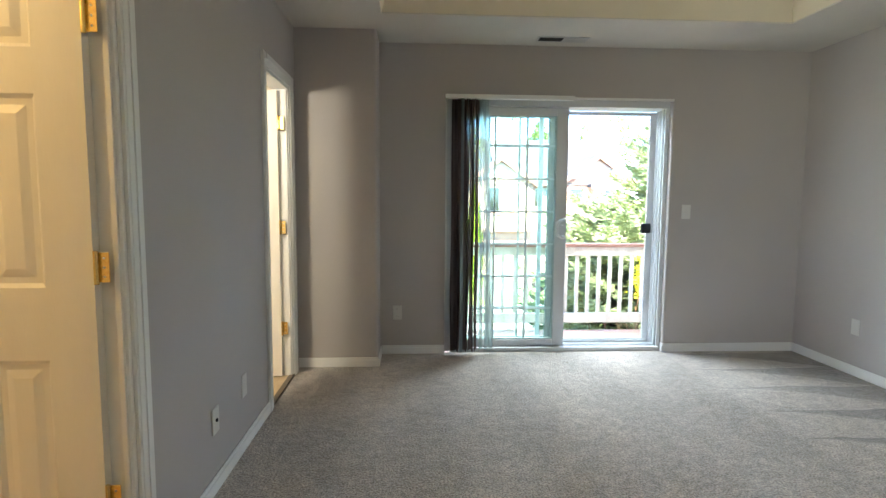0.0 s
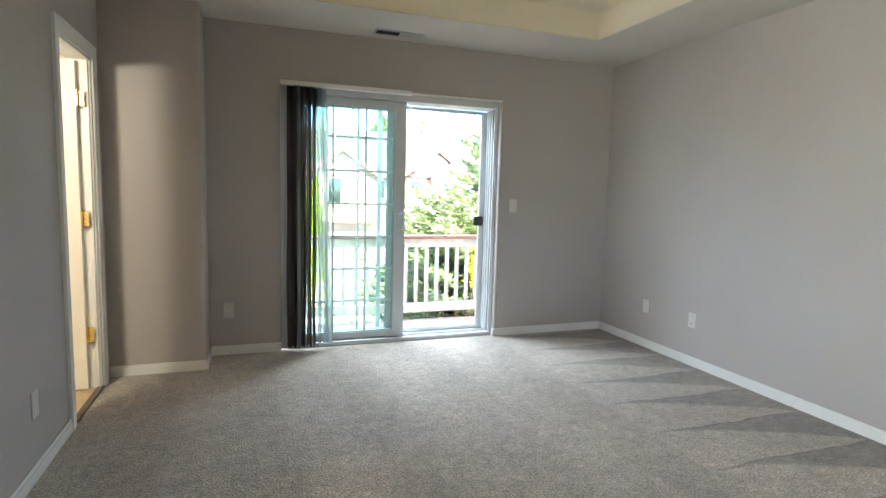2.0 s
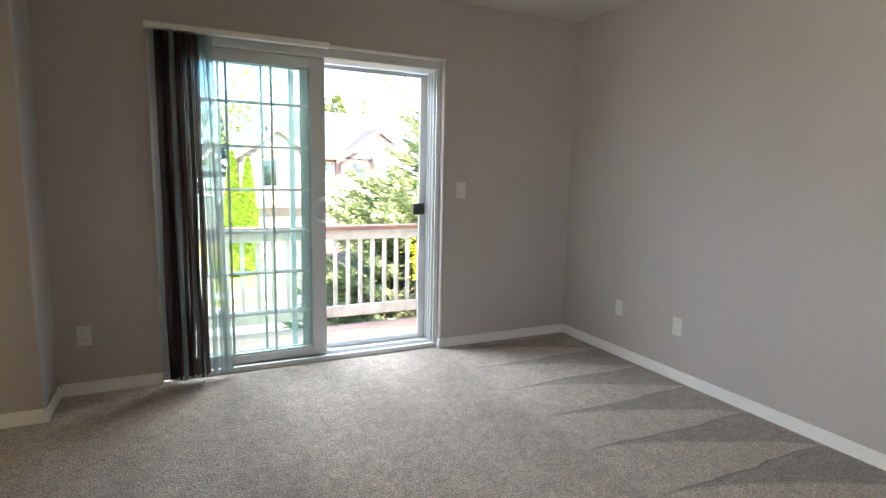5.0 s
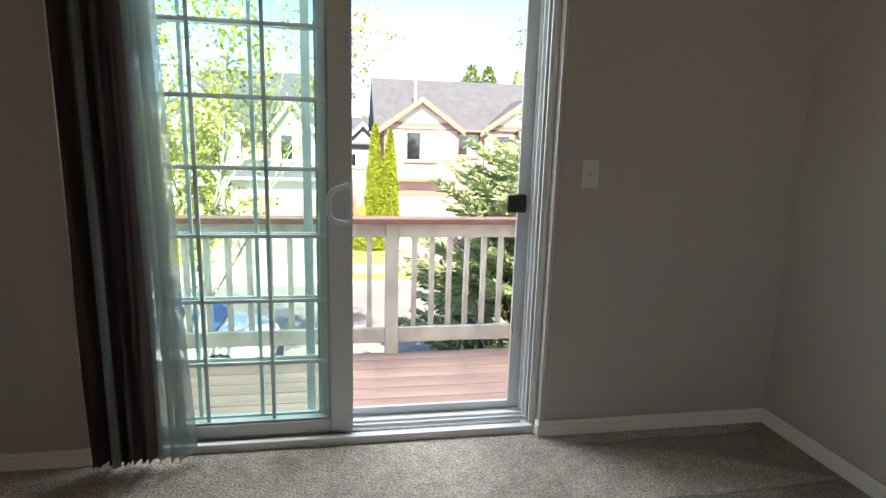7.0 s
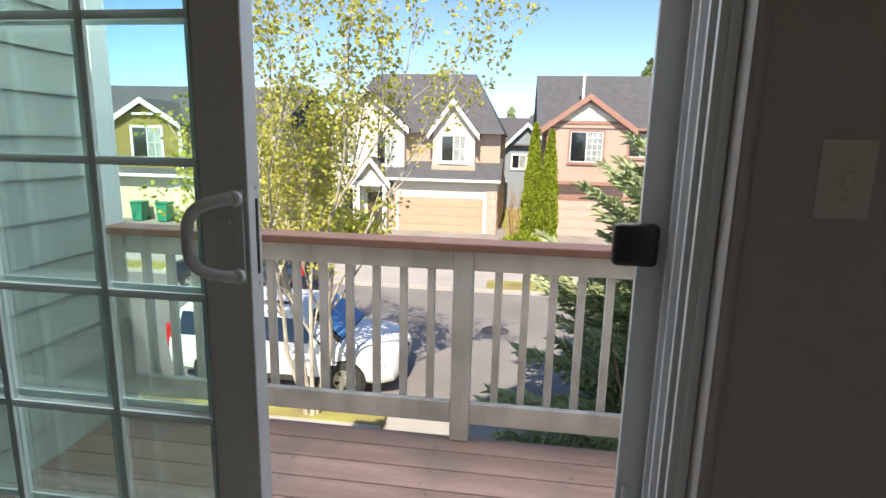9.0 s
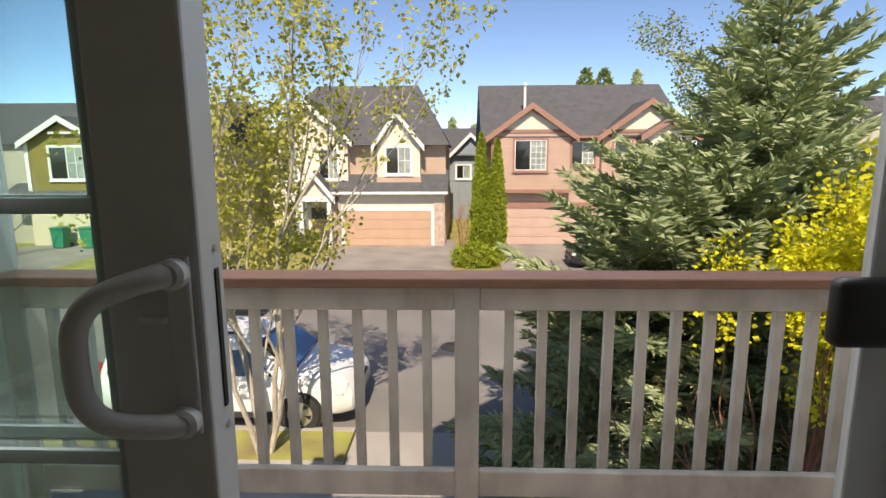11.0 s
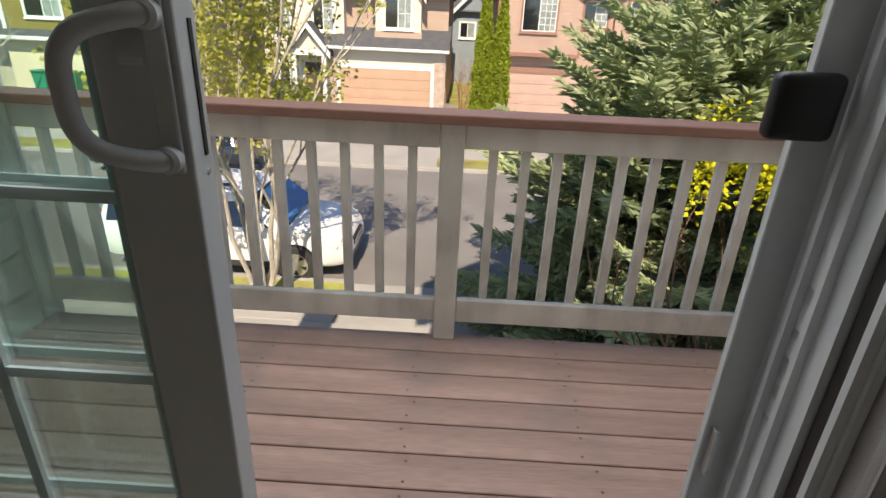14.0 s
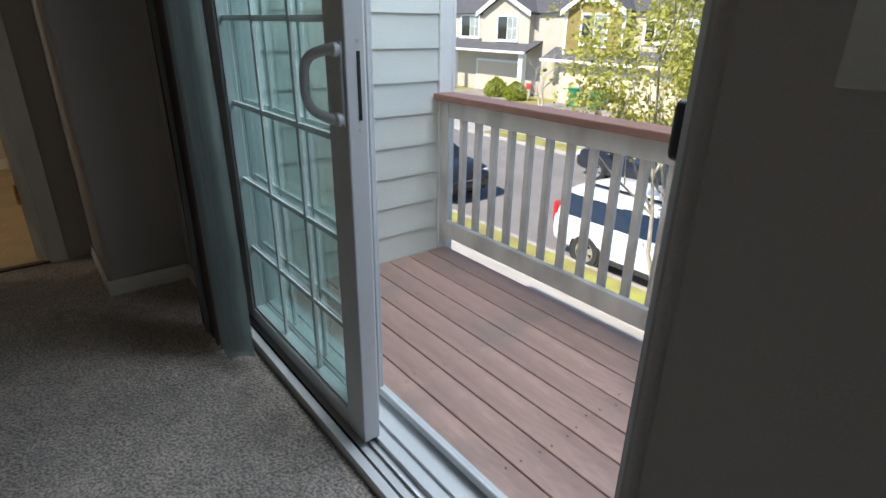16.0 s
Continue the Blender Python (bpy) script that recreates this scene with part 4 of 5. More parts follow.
# ---- our own house outside ----
GZ = -3.45
solid("wall_house_front", boxes((SIDE - 3.5, SIDE - 0.5, 4.6, 5.6, GZ, 2.0), (BX1, 6.0, 4.33, 5.6, GZ, 2.0)), M["siding"], (1, 5, GZ), "sage grey siding of the house front", "wall", kind="structure")
# unseen gable, added and shaped so that its shadow falls on the road
bm = bmesh.new()
prism(bm, [(1.4, 2.942), (1.4, 5.1), (2.3, 6.0), (3.2, 5.1), (3.2, 2.942)], "y", 3.2, 4.47)
prism(bm, [(1.15, 4.86), (2.3, 6.14), (3.45, 4.86), (3.3, 4.86), (2.3, 6.005), (1.3, 4.86)], "y", 3.15, 4.62)
solid("roof_gable", bm, M["shingle"], (1.6, 5, 3), "unseen shingled gable added to cast the shadow on the road", "roof", kind="structure")
solid("roof_slab", boxes((-4.2, 4.2, -3.2, 4.48, 2.862, 2.94)), M["shingle"], (1, 1, 2.9), "grey shingled roof over the room", "roof", kind="structure")
solid("wall_lower_storey", boxes((-3.6, 6.0, 4.2, 4.34, GZ, -0.4)), M["siding"], (1, 4.3, GZ), "sage grey siding below the balcony", "wall", kind="structure")

# ---- ground, road and pavements ----
solid("ground", boxes((-1500, 1500, -1500, 1500, GZ - 0.3, GZ - 0.07)), M["grass"], (0, 0, GZ), "green ground that runs to the horizon", "ground", kind="structure")
solid("road", boxes((-90, 90, 12.45, 20.3, GZ - 0.1, GZ)), M["asphalt"], (0, 16, GZ), "sunlit grey asphalt street", "road", kind="structure")


def strip(name, x0, x1, y0, y1, z, mat, label, cat):
    return solid(name, boxes((x0, x1, y0, y1, GZ - 0.12, z), bevel=0.012), mat, (x0, y0, GZ), label, cat, kind="structure")


Z1 = GZ + 0.11
strip("kerb_near", -90, -0.15, 12.30, 12.45, Z1, M["concrete"], "pale concrete kerb", "kerb")
strip("kerb_near", 4.3, 90, 12.30, 12.45, Z1, M["concrete"], "pale concrete kerb", "kerb")
strip("pavement_apron", -0.15, 4.3, 11.0, 12.45, GZ + 0.03, M["concrete"], "pale concrete driveway apron", "driveway")
strip("verge_near", -90, -0.15, 11.4, 12.30, Z1 + 0.004, M["grass"], "sunny strip of grass beside the street", "lawn")
strip("pavement_near", -90, -0.15, 10.95, 11.4, Z1 + 0.0055, M["concrete"], "concrete pavement edge", "pavement")
strip("verge_near", 4.3, 90, 10.95, 12.30, Z1 + 0.004, M["grass"], "strip of grass beside the street", "lawn")
strip("pavement_near", -90, 90, 9.5, 10.95, Z1 + 0.006, M["concrete"], "concrete pavement with joints", "pavement")
strip("driveway_near", -4.5, 4.3, 5.0, 9.5, Z1 + 0.002, M["concrete"], "concrete driveway in shade", "driveway")
strip("garden_near", 4.3, 40, 5.0, 9.5, Z1, M["soil"], "mulched garden bed under the trees", "garden bed")
strip("lawn_near", -40, -4.5, 5.0, 9.5, Z1, M["grass"], "lawn beside the driveway", "lawn")
strip("kerb_far", -90, 90, 20.3, 20.45, Z1, M["concrete"], "pale concrete kerb", "kerb")
strip("verge_far", -90, 90, 20.45, 21.6, Z1 + 0.004, M["grass"], "green strip of grass", "lawn")
strip("pavement_far", -90, 90, 21.6, 23.0, Z1 + 0.006, M["concrete"], "concrete pavement", "pavement")
for x0, x1 in ((-90, -29.5), (-23.8, -21), (-15.5, -4.6), (1.3, 3.3), (9.2, 90)):
    strip("lawn_far", x0, x1, 23.0, 33.0, Z1 + 0.003, M["grass"], "front lawn", "lawn")
for x0, x1, lab in ((-4.6, 1.3, "tan"), (3.3, 9.2, "pink"), (-21, -15.5, "olive"), (-29.5, -23.8, "cream")):
    strip("driveway_far", x0, x1, 23.0, 33.5, Z1 + 0.005, M["drive"], "brownish concrete driveway of the %s house" % lab, "driveway")
    strip("driveway_far", x0 + 0.3, x1 - 0.3, 20.28, 21.62, Z1 + 0.012, M["concrete"], "concrete driveway apron", "driveway")
bm = bmesh.new()
tube(bm, [(1.48, 16.7, GZ - 0.01), (1.48, 16.7, GZ + 0.006)], 0.36, 28)
mh = thing("manhole_cover", (1.48, 16.7, GZ), "round dark iron manhole cover in the street", "manhole cover")
part("cover", bm, M["iron"], mh)
bm = bmesh.new()
for k in range(28):
    a, b = k * math.tau / 28, (k + 1) * math.tau / 28
    q = [bm.verts.new((1.48 + r * math.cos(t), 16.7 + r * math.sin(t), GZ + 0.008)) for r, t in ((0.36, a), (0.42, a), (0.42, b), (0.36, b))]
    bm.faces.new(q)
part("ring", bm, M["asphalt"], mh)

# ---- houses across the street ----


def house_window(h, x0, x1, z0, z1, y, frame_mat, cols=2, rows=4, split=True, shutter=None):
    """A window standing proud of the wall plane y: outer frame, sash bars, dark panes."""
    w = part("window", boxes((x0 - 0.09, x0, y - 0.06, y + 0.03, z0 - 0.09, z1 + 0.09), (x1, x1 + 0.09, y - 0.06, y + 0.03, z0 - 0.09, z1 + 0.09), (x0, x1, y - 0.06, y + 0.03, z0 - 0.09, z0), (x0, x1, y - 0.06, y + 0.03, z1, z1 + 0.09)), frame_mat, h)
    xm = (x0 + x1) / 2
    panes = ((x0, xm - 0.025), (xm + 0.025, x1)) if split else ((x0, x1),)
    for i, (a, b) in enumerate(panes):
        part("pane", boxes((a, b, y - 0.012, y - 0.006, z0, z1)), M["carglass"] if i == 0 else M["hazeglass"], w)
        if i or not split:
            rowsf = [(a + (b - a) * k / cols - 0.014, a + (b - a) * k / cols + 0.014, y - 0.03, y - 0.012, z0, z1) for k in range(1, cols)]
            rowsf += [(a, b, y - 0.0285, y - 0.0125, z0 + (z1 - z0) * k / rows - 0.014, z0 + (z1 - z0) * k / rows + 0.014) for k in range(1, rows)]
            if rowsf:
                part("glazing_bars", boxes(*rowsf), M["white_ext"], w)
    if split:
        part("mullion", boxes((xm - 0.025, xm + 0.025, y - 0.04, y - 0.005, z0, z1)), M["white_ext"], w)
    part("inner_frame", boxes((x0, x0 + 0.04, y - 0.045, y - 0.004, z0, z1), (x1 - 0.04, x1, y - 0.045, y - 0.004, z0, z1), (x0 + 0.04, x1 - 0.04, y - 0.045, y - 0.004, z0, z0 + 0.04), (x0 + 0.04, x1 - 0.04, y - 0.045, y - 0.004, z1 - 0.04, z1)), M["white_ext"], w)
    part("sill", boxes((x0 - 0.12, x1 + 0.12, y - 0.1, y - 0.06, z0 - 0.13, z0 - 0.07)), frame_mat, w)


def gable(h, x0, x1, ze, xp, zp, y0, y1, face_mat, trim_mat, over=0.32, pediment=None, ped_z=None):
    """A front gable: filled face, roof slopes with thickness, and rake boards."""
    bm = bmesh.new()
    prism(bm, [(x0, ze), (x1, ze), (xp, zp - 0.1)], "y", y0, y0 + 0.2)
    part("gable_wall", bm, face_mat, h)
    t = 0.17
    for xe, s in ((x0 - over, -1), (x1 + over, 1)):
        edge = x0 if s < 0 else x1
        slope = (zp - ze) / (xp - edge)
        zz = ze + slope * (xe - edge)
        bm = bmesh.new()
        prism(bm, [(xe, zz), (xp, zp), (xp, zp + t), (xe, zz + t)], "y", y0 - 0.32, y1)
        part("roof", bm, M["shingle"], h)
        bm = bmesh.new()
        prism(bm, [(xe, zz - 0.12), (xp, zp - 0.12), (xp, zp + t + 0.015), (xe, zz + t + 0.015)], "y", y0 - 0.37, y0 - 0.321)
        part("rake_board", bm, trim_mat, h)
    if pediment:
        zc = ped_z
        fl, fr_ = x0 + (xp - x0) * (zc - ze) / (zp - ze), x1 + (xp - x1) * (zc - ze) / (zp - ze)
        bm = bmesh.new()
        prism(bm, [(fl + 0.12, zc), (fr_ - 0.12, zc), (xp, zp - 0.22)], "y", y0 - 0.03, y0 - 0.002)
        part("pediment", bm, pediment, h)
        part("band", boxes((x0, x1, y0 - 0.045, y0 - 0.003, zc - 0.16, zc - 0.001)), trim_mat, h)


def ridge_roof(h, x0, x1, y0, yr, y1, ze, zr, mat=None, hip=0.0):
    bm = bmesh.new()
    a = [bm.verts.new(p) for p in ((x0, y0, ze), (x1, y0, ze), (x1 - hip, yr, zr), (x0 + hip, yr, zr), (x0, y1, ze), (x1, y1, ze))]
    bm.faces.new((a[0], a[1], a[2], a[3])), bm.faces.new((a[3], a[2], a[5], a[4]))
    bm.faces.new((a[0], a[3], a[4])), bm.faces.new((a[1], a[5], a[2])), bm.faces.new((a[0], a[4], a[5], a[1]))
    part("roof", bm, mat or M["shingle"], h)


def garage_door(h, x0, x1, z0, z1, y, mat, trim_mat):
    g = part("garage_door", boxes((x0, x1, y - 0.02, y + 0.03, z0, z1)), mat, h)
    n = 4
    for r in range(n):
        za, zb = z0 + (z1 - z0) * r / n, z0 + (z1 - z0) * (r + 1) / n
        part("door_section", boxes((x0 + 0.01, x1 - 0.01, y - 0.04, y - 0.0205, za + 0.012, zb - 0.012), bevel=0.006), mat, g)
        m = 8
        for c in range(m):
            xa, xb = x0 + (x1 - x0) * c / m, x0 + (x1 - x0) * (c + 1) / m
            part("raised_panel", boxes((xa + 0.09, xb - 0.09, y - 0.048, y - 0.0405, za + 0.12, zb - 0.12), bevel=0.003), mat, g)
    part("garage_trim", boxes((x0 - 0.16, x0, y - 0.06, y + 0.02, z0, z1 + 0.16), (x1, x1 + 0.16, y - 0.06, y + 0.02, z0, z1 + 0.16), (x0, x1, y - 0.06, y + 0.02, z1, z1 + 0.16)), trim_mat, h)


M["hazeglass"] = material("curtained_window_glass", (0.30, 0.33, 0.31), 0.15, spread=0.25, scale=2.5, fine=12, bump=0, spec=0.7)
G0 = GZ + 0.12

# pink house with the cream gables
ph = thing("house", (8, 32, G0), "pink lap-sided two-storey house with brown trim and grey roof", "house", "houses across the street")
part("wall", boxes((3.6, 13.4, 32.0, 42, G0 - 0.15, 2.3)), M["pink"], ph)
part("bay_wall", boxes((3.52, 7.43, 31.5, 31.999, -0.35, 2.33)), M["pink"], ph)
part("bay_skirt", boxes((3.46, 7.49, 31.44, 31.998, -0.52, -0.351)), M["pinktrim"], ph, "brown-red skirt board")
part("belt_board", boxes((3.56, 9.3, 31.93, 31.999, -1.28, -1.06)), M["pinktrim"], ph, "brown-red band")
for x in (3.47, 7.40):
    part("corner_board", boxes((x, x + 0.1, 31.46, 31.499, -0.35, 2.33)), M["pinktrim"], ph)
ridge_roof(ph, 2.95, 13.3, 31.45, 36.5, 41.8, 2.25, 5.35)
gable(ph, 3.52, 7.43, 2.33, 5.45, 3.72, 31.5, 34.0, M["pink"], M["pinktrim"], 0.35, M["cream"], 2.62)
part("wing_wall", boxes((9.0, 13.3, 31.6, 31.999, G0 - 0.15, 2.3)), M["pink"], ph)
gable(ph, 9.0, 13.5, 2.3, 11.25, 3.9, 31.6, 34.3, M["pink"], M["pinktrim"], 0.35, M["cream"], 2.6)
part("white_bay", boxes((10.95, 13.2, 31.15, 31.599, G0, 2.3)), M["cream"], ph, "cream panelled bay")
gable(ph, 10.95, 13.2, 2.3, 12.05, 3.0, 31.15, 32.5, M["cream"], M["pinktrim"], 0.3)
house_window(ph, 4.64, 6.22, 0.61, 2.10, 31.5, M["pinktrim"], 3, 5)
house_window(ph, 7.55, 8.69, 0.90, 2.04, 32.0, M["pinktrim"], 2, 4)
house_window(ph, 9.59, 10.42, 1.35, 2.06, 31.6, M["pinktrim"], 1, 1, False)
house_window(ph, 11.5, 12.6, 0.6, 2.0, 31.15, M["white_ext"], 2, 4)
garage_door(ph, 4.06, 8.95, G0, -1.36, 32.0, M["pinkgarage"], M["pinktrim"])
bm = bmesh.new()
tube(bm, [(5.3, 33.3, 3.2), (5.3, 33.3, 4.95)], 0.07, 10)
tube(bm, [(5.3, 33.3, 4.95), (5.3, 33.3, 5.1)], [0.13, 0.05], 10)
part("roof_vent_pipe", bm, M["white_ext"], ph, "white vent pipe")
part("pipe_flashing", boxes((5.05, 5.55, 33.05, 33.55, 3.2, 3.55), bevel=0.05), M["white_ext"], ph)
for x0, x1 in ((2.95, 3.5), (7.8, 8.7)):
    part("gutter", boxes((x0, x1, 31.33, 31.45, 2.17, 2.29), bevel=0.02), M["pinktrim"], ph)
bm = bmesh.new()
tube(bm, [(3.2, 31.42, 2.2), (3.3, 31.75, 1.9), (3.55, 31.95, 1.8), (3.55, 31.95, G0)], 0.045, 8)
part("downpipe", bm, M["pinktrim"], ph)

# tan house with steep dormers
th = thing("house", (-3.5, 32, G0), "cream and tan house with steep white-edged gables and wide garage", "house", "houses across the street")
part("wall", boxes((-8.0, 1.15, 32.6, 42, G0 - 0.15, 2.1)), M["tan"], th)
ridge_roof(th, -8.4, 1.35, 32.0, 36.5, 41.8, 1.9, 5.4, hip=1.9)
part("gable_bay", boxes((-7.9, -3.9, 32.0, 32.599, G0 - 0.15, 2.2)), M["cream"], th)
gable(th, -7.9, -3.9, 2.2, -5.9, 3.95, 32.0, 35, M["cream"], M["white_ext"], 0.3)
house_window(th, -7.4, -6.5, 0.2, 1.84, 32.0, M["white_ext"], 2, 3)
house_window(th, -5.4, -4.4, 0.2, 1.7, 32.0, M["white_ext"], 2, 3)
house_window(th, -7.2, -6.2, -2.6, -1.0, 32.0, M["white_ext"], 2, 3)
part("dormer_wall", boxes((-2.35, -0.15, 31.9, 32.599, -0.1, 2.0)), M["cream"], th)
gable(th, -2.35, -0.15, 2.0, -1.3, 3.45, 31.9, 34.5, M["cream"], M["white_ext"], 0.25)
house_window(th, -1.9, -0.62, 0.45, 1.78, 31.9, M["white_ext"], 2, 2)
part("dormer_band", boxes((-2.4, -0.1, 31.87, 31.899, -0.1, 0.3)), M["tan"], th)
part("garage_wall", boxes((-4.5, 1.1, 31.5, 32.599, G0 - 0.15, -0.55)), M["cream"], th)
bm = bmesh.new()
prism(bm, [(31.1, -0.52), (33.0, 0.5), (33.0, 0.62), (31.1, -0.40)], "x", -4.8, 1.3)
part("lower_roof", bm, M["shingle"], th)
part("gutter", boxes((-4.8, 1.3, 30.98, 31.1, -0.56, -0.42), bevel=0.02), M["white_ext"], th)
garage_door(th, -4.06, 0.42, G0, -1.42, 31.5, M["garage"], M["white_ext"])
part("brick_pier", boxes((0.58, 1.13, 31.4, 31.499, G0 - 0.1, -1.0)), M["brick"], th, "pale brick veneer")
part("brick_pier", boxes((-4.6, -4.22, 31.4, 31.499, G0 - 0.1, -1.0)), M["brick"], th, "pale brick veneer")
part("porch_beam", boxes((-6.4, -4.55, 31.0, 31.2, -0.9, -0.62)), M["white_ext"], th)
gable(th, -6.3, -4.6, -0.6, -5.45, 0.45, 31.1, 32.6, M["cream"], M["white_ext"], 0.25)
for x in (-6.3, -4.85):
    part("porch_column", boxes((x, x + 0.22, 31.05, 31.27, G0, -0.9), bevel=0.01), M["white_ext"], th)
part("front_door", boxes((-5.9, -4.95, 31.96, 31.999, G0, -1.3)), M["strip"], th, "dark front door in the porch")

# grey house in the gap
gh = thing("house", (2.6, 45, G0), "blue-grey house with white-edged gable, in the gap", "house", "houses across the street")
part("wall", boxes((-2.0, 5.6, 45, 55, G0 - 0.15, 1.4)), M["bluegrey"], gh)
gable(gh, 1.2, 4.2, 1.4, 2.65, 2.85, 44.8, 50, M["bluegrey"], M["white_ext"], 0.35)
ridge_roof(gh, -2.3, 5.9, 44.6, 50, 55.4, 1.35, 3.6)
house_window(gh, 1.6, 2.65, -0.34, 0.65, 45.0, M["white_ext"], 1, 1)

for h_ in (ph, th, gh):
    h_.location += Vector((-0.32, 0, -0.12))

# olive house
oh = thing("house", (-17, 32, G0), "olive shingled house with beige lower storey and white gable edges", "house", "houses across the street")
part("wall", boxes((-21.6, -11.0, 32.2, 42, G0 - 0.15, 2.1)), M["greytan"], oh)
ridge_roof(oh, -22, -10.6, 31.9, 36.8, 41.8, 2.05, 4.6)
part("olive_bay", boxes((-20.3, -16.4, 31.5, 32.199, -0.5, 2.15)), M["olive"], oh, "olive shingled bay")
gable(oh, -20.3, -16.4, 2.15, -18.35, 3.3, 31.5, 34.5, M["olive"], M["white_ext"], 0.35)
house_window(oh, -19.2, -17.4, 0.25, 1.9, 31.5, M["white_ext"], 2, 2)
bm = bmesh.new()
prism(bm, [(30.9, -0.75), (32.2, -0.1), (32.2, 0.02), (30.9, -0.63)], "x", -21.7, -10.8)
part("lower_roof", bm, M["shingle"], oh)
part("gutter", boxes((-21.7, -10.8, 30.78, 30.9, -0.8, -0.62), bevel=0.02), M["white_ext"], oh)
part("lower_wall", boxes((-20.5, -11.2, 31.4, 32.199, G0 - 0.15, -0.55)), M["beige"], oh, "beige rendered lower storey")
for x in (-20.5, -16.4):
    part("corner_board", boxes((x, x + 0.2, 31.45, 31.499, -0.5, 2.15)), M["white_ext"], oh)
part("brace", boxes((-19.0, -17.7, 31.3, 31.45, 2.55, 2.66)), M["white_ext"], oh, "white gable brace")
garage_door(oh, -16.6, -12.0, G0, -1.4, 31.4, M["beige"], M["white_ext"])
house_window(oh, -15.4, -14.2, 0.5, 1.6, 32.2, M["white_ext"], 2, 2)
house_window(oh, -13.2, -12.2, 0.5, 1.6, 32.2, M["white_ext"], 2, 2)

oh.location += Vector((-0.4, 0, -0.12))

# cream house further along
ch = thing("house", (-27, 32, G0), "cream-grey house with garage and broad lower roof", "house", "houses across the street")
part("wall", boxes((-34, -22.0, 32.2, 42, G0 - 0.15, 1.95)), M["greytan"], ch)
ridge_roof(ch, -34.4, -21.7, 31.9, 36.8, 41.8, 1.9, 4.5)
part("gable_bay", boxes((-28.6, -24.0, 31.7, 32.199, -0.4, 1.95)), M["greytan"], ch)
gable(ch, -28.6, -24.0, 1.95, -26.4, 3.1, 31.7, 34.5, M["greytan"], M["white_ext"], 0.35)
house_window(ch, -27.0, -25.1, 0.2, 1.7, 31.7, M["white_ext"], 2, 2)
house_window(ch, -31.5, -29.5, 0.3, 1.75, 32.2, M["white_ext"], 2, 2)
bm = bmesh.new()
prism(bm, [(30.6, -0.55), (32.2, 0.1), (32.2, 0.22), (30.6, -0.43)], "x", -33, -23.2)
part("lower_roof", bm, M["shingle"], ch)
part("gutter", boxes((-33, -23.2, 30.48, 30.6, -0.58, -0.42), bevel=0.02), M["white_ext"], ch)
garage_door(ch, -29.4, -24.8, G0, -1.3, 32.15, M["beige"], M["white_ext"])
for x in (-31.0, -24.0):
    part("porch_column", boxes((x, x + 0.4, 30.8, 31.2, G0, -0.56), bevel=0.02), M["white_ext"], ch)

# house at the end, right of the pink one, mostly behind the trees
eh = thing("house", (20, 32, G0), "beige two-storey house behind the spruces", "house", "houses across the street")
part("wall", boxes((15.0, 25.5, 32.2, 42, G0 - 0.15, 2.0)), M["greytan"], eh)
ridge_roof(eh, 14.6, 26, 31.8, 36.8, 41.8, 1.95, 4.8)
gable(eh, 17, 21, 2.0, 19, 3.4, 31.9, 34.5, M["greytan"], M["white_ext"], 0.35)
house_window(eh, 18, 20, 0.3, 1.7, 32.2, M["white_ext"], 2, 2)
garage_door(eh, 16, 20.6, G0, -1.4, 32.2, M["beige"], M["white_ext"])

eh.location += Vector((3.2, 0, -0.3))

# ---- trees and shrubs ----


def leaf_quads(centres, size, seed, flat=0.0, droop=0.0, aspect=0.7):
    """Small folded leaves, each of two triangles pairs, at the given places."""
    rg = np.random.default_rng(seed)
    n = len(centres)
    d = rg.normal(size=(n, 3))
    d[:, 2] = d[:, 2] * (1 - flat) - droop
    d /= np.linalg.norm(d, axis=1)[:, None]
    e = np.cross(d, rg.normal(size=(n, 3)))
    e /= np.linalg.norm(e, axis=1)[:, None]
    nn = np.cross(d, e)
    s = size * rg.uniform(0.6, 1.3, n)[:, None]
    p0, p2 = centres, centres + d * s
    mid = centres + d * s * 0.5 - nn * s * 0.08
    p1, p3 = mid + e * s * aspect * 0.5 + nn * s * 0.12, mid - e * s * aspect * 0.5 + nn * s * 0.12
    v = np.stack([p0, p1, p2, p3], 1).reshape(-1, 3)
    i = np.arange(n)[:, None] * 4
    return v, np.concatenate([i + [0, 1, 2], i + [0, 2, 3]], 0)


def limbs(bm, start, direction, length, radius, depth, rnd, tips, spread=0.55, sides=7, up=0.15):
    """A limb that bends and forks; its twigs' places are gathered in tips."""
    p, d = Vector(start), Vector(direction).normalized()
    pts, n = [p.copy()], 5
    for k in range(n):
        d = (d + Vector((rnd.gauss(0, 0.10), rnd.gauss(0, 0.10), rnd.gauss(0, 0.06) + up * 0.25))).normalized()
        p = p + d * length / n
        pts.append(p.copy())
        if depth <= 2:
            tips.append((p.copy(), d.copy(), radius))
    tube(bm, pts, [radius * (1 - 0.55 * k / n) for k in range(n + 1)], sides if depth > 1 else 4, cap=False)
    if depth > 0:
        for _ in range(rnd.choice((3, 4)) if depth > 1 else 3):
            k = rnd.randint(2, n)
            q = Vector((rnd.gauss(0, 1), rnd.gauss(0, 1), rnd.gauss(0, 0.5) + up)).normalized()
            limbs(bm, pts[k], (d + q * spread * 1.3).normalized(), length * rnd.uniform(0.5, 0.75), radius * 0.45, depth - 1, rnd, tips, spread, sides, up)


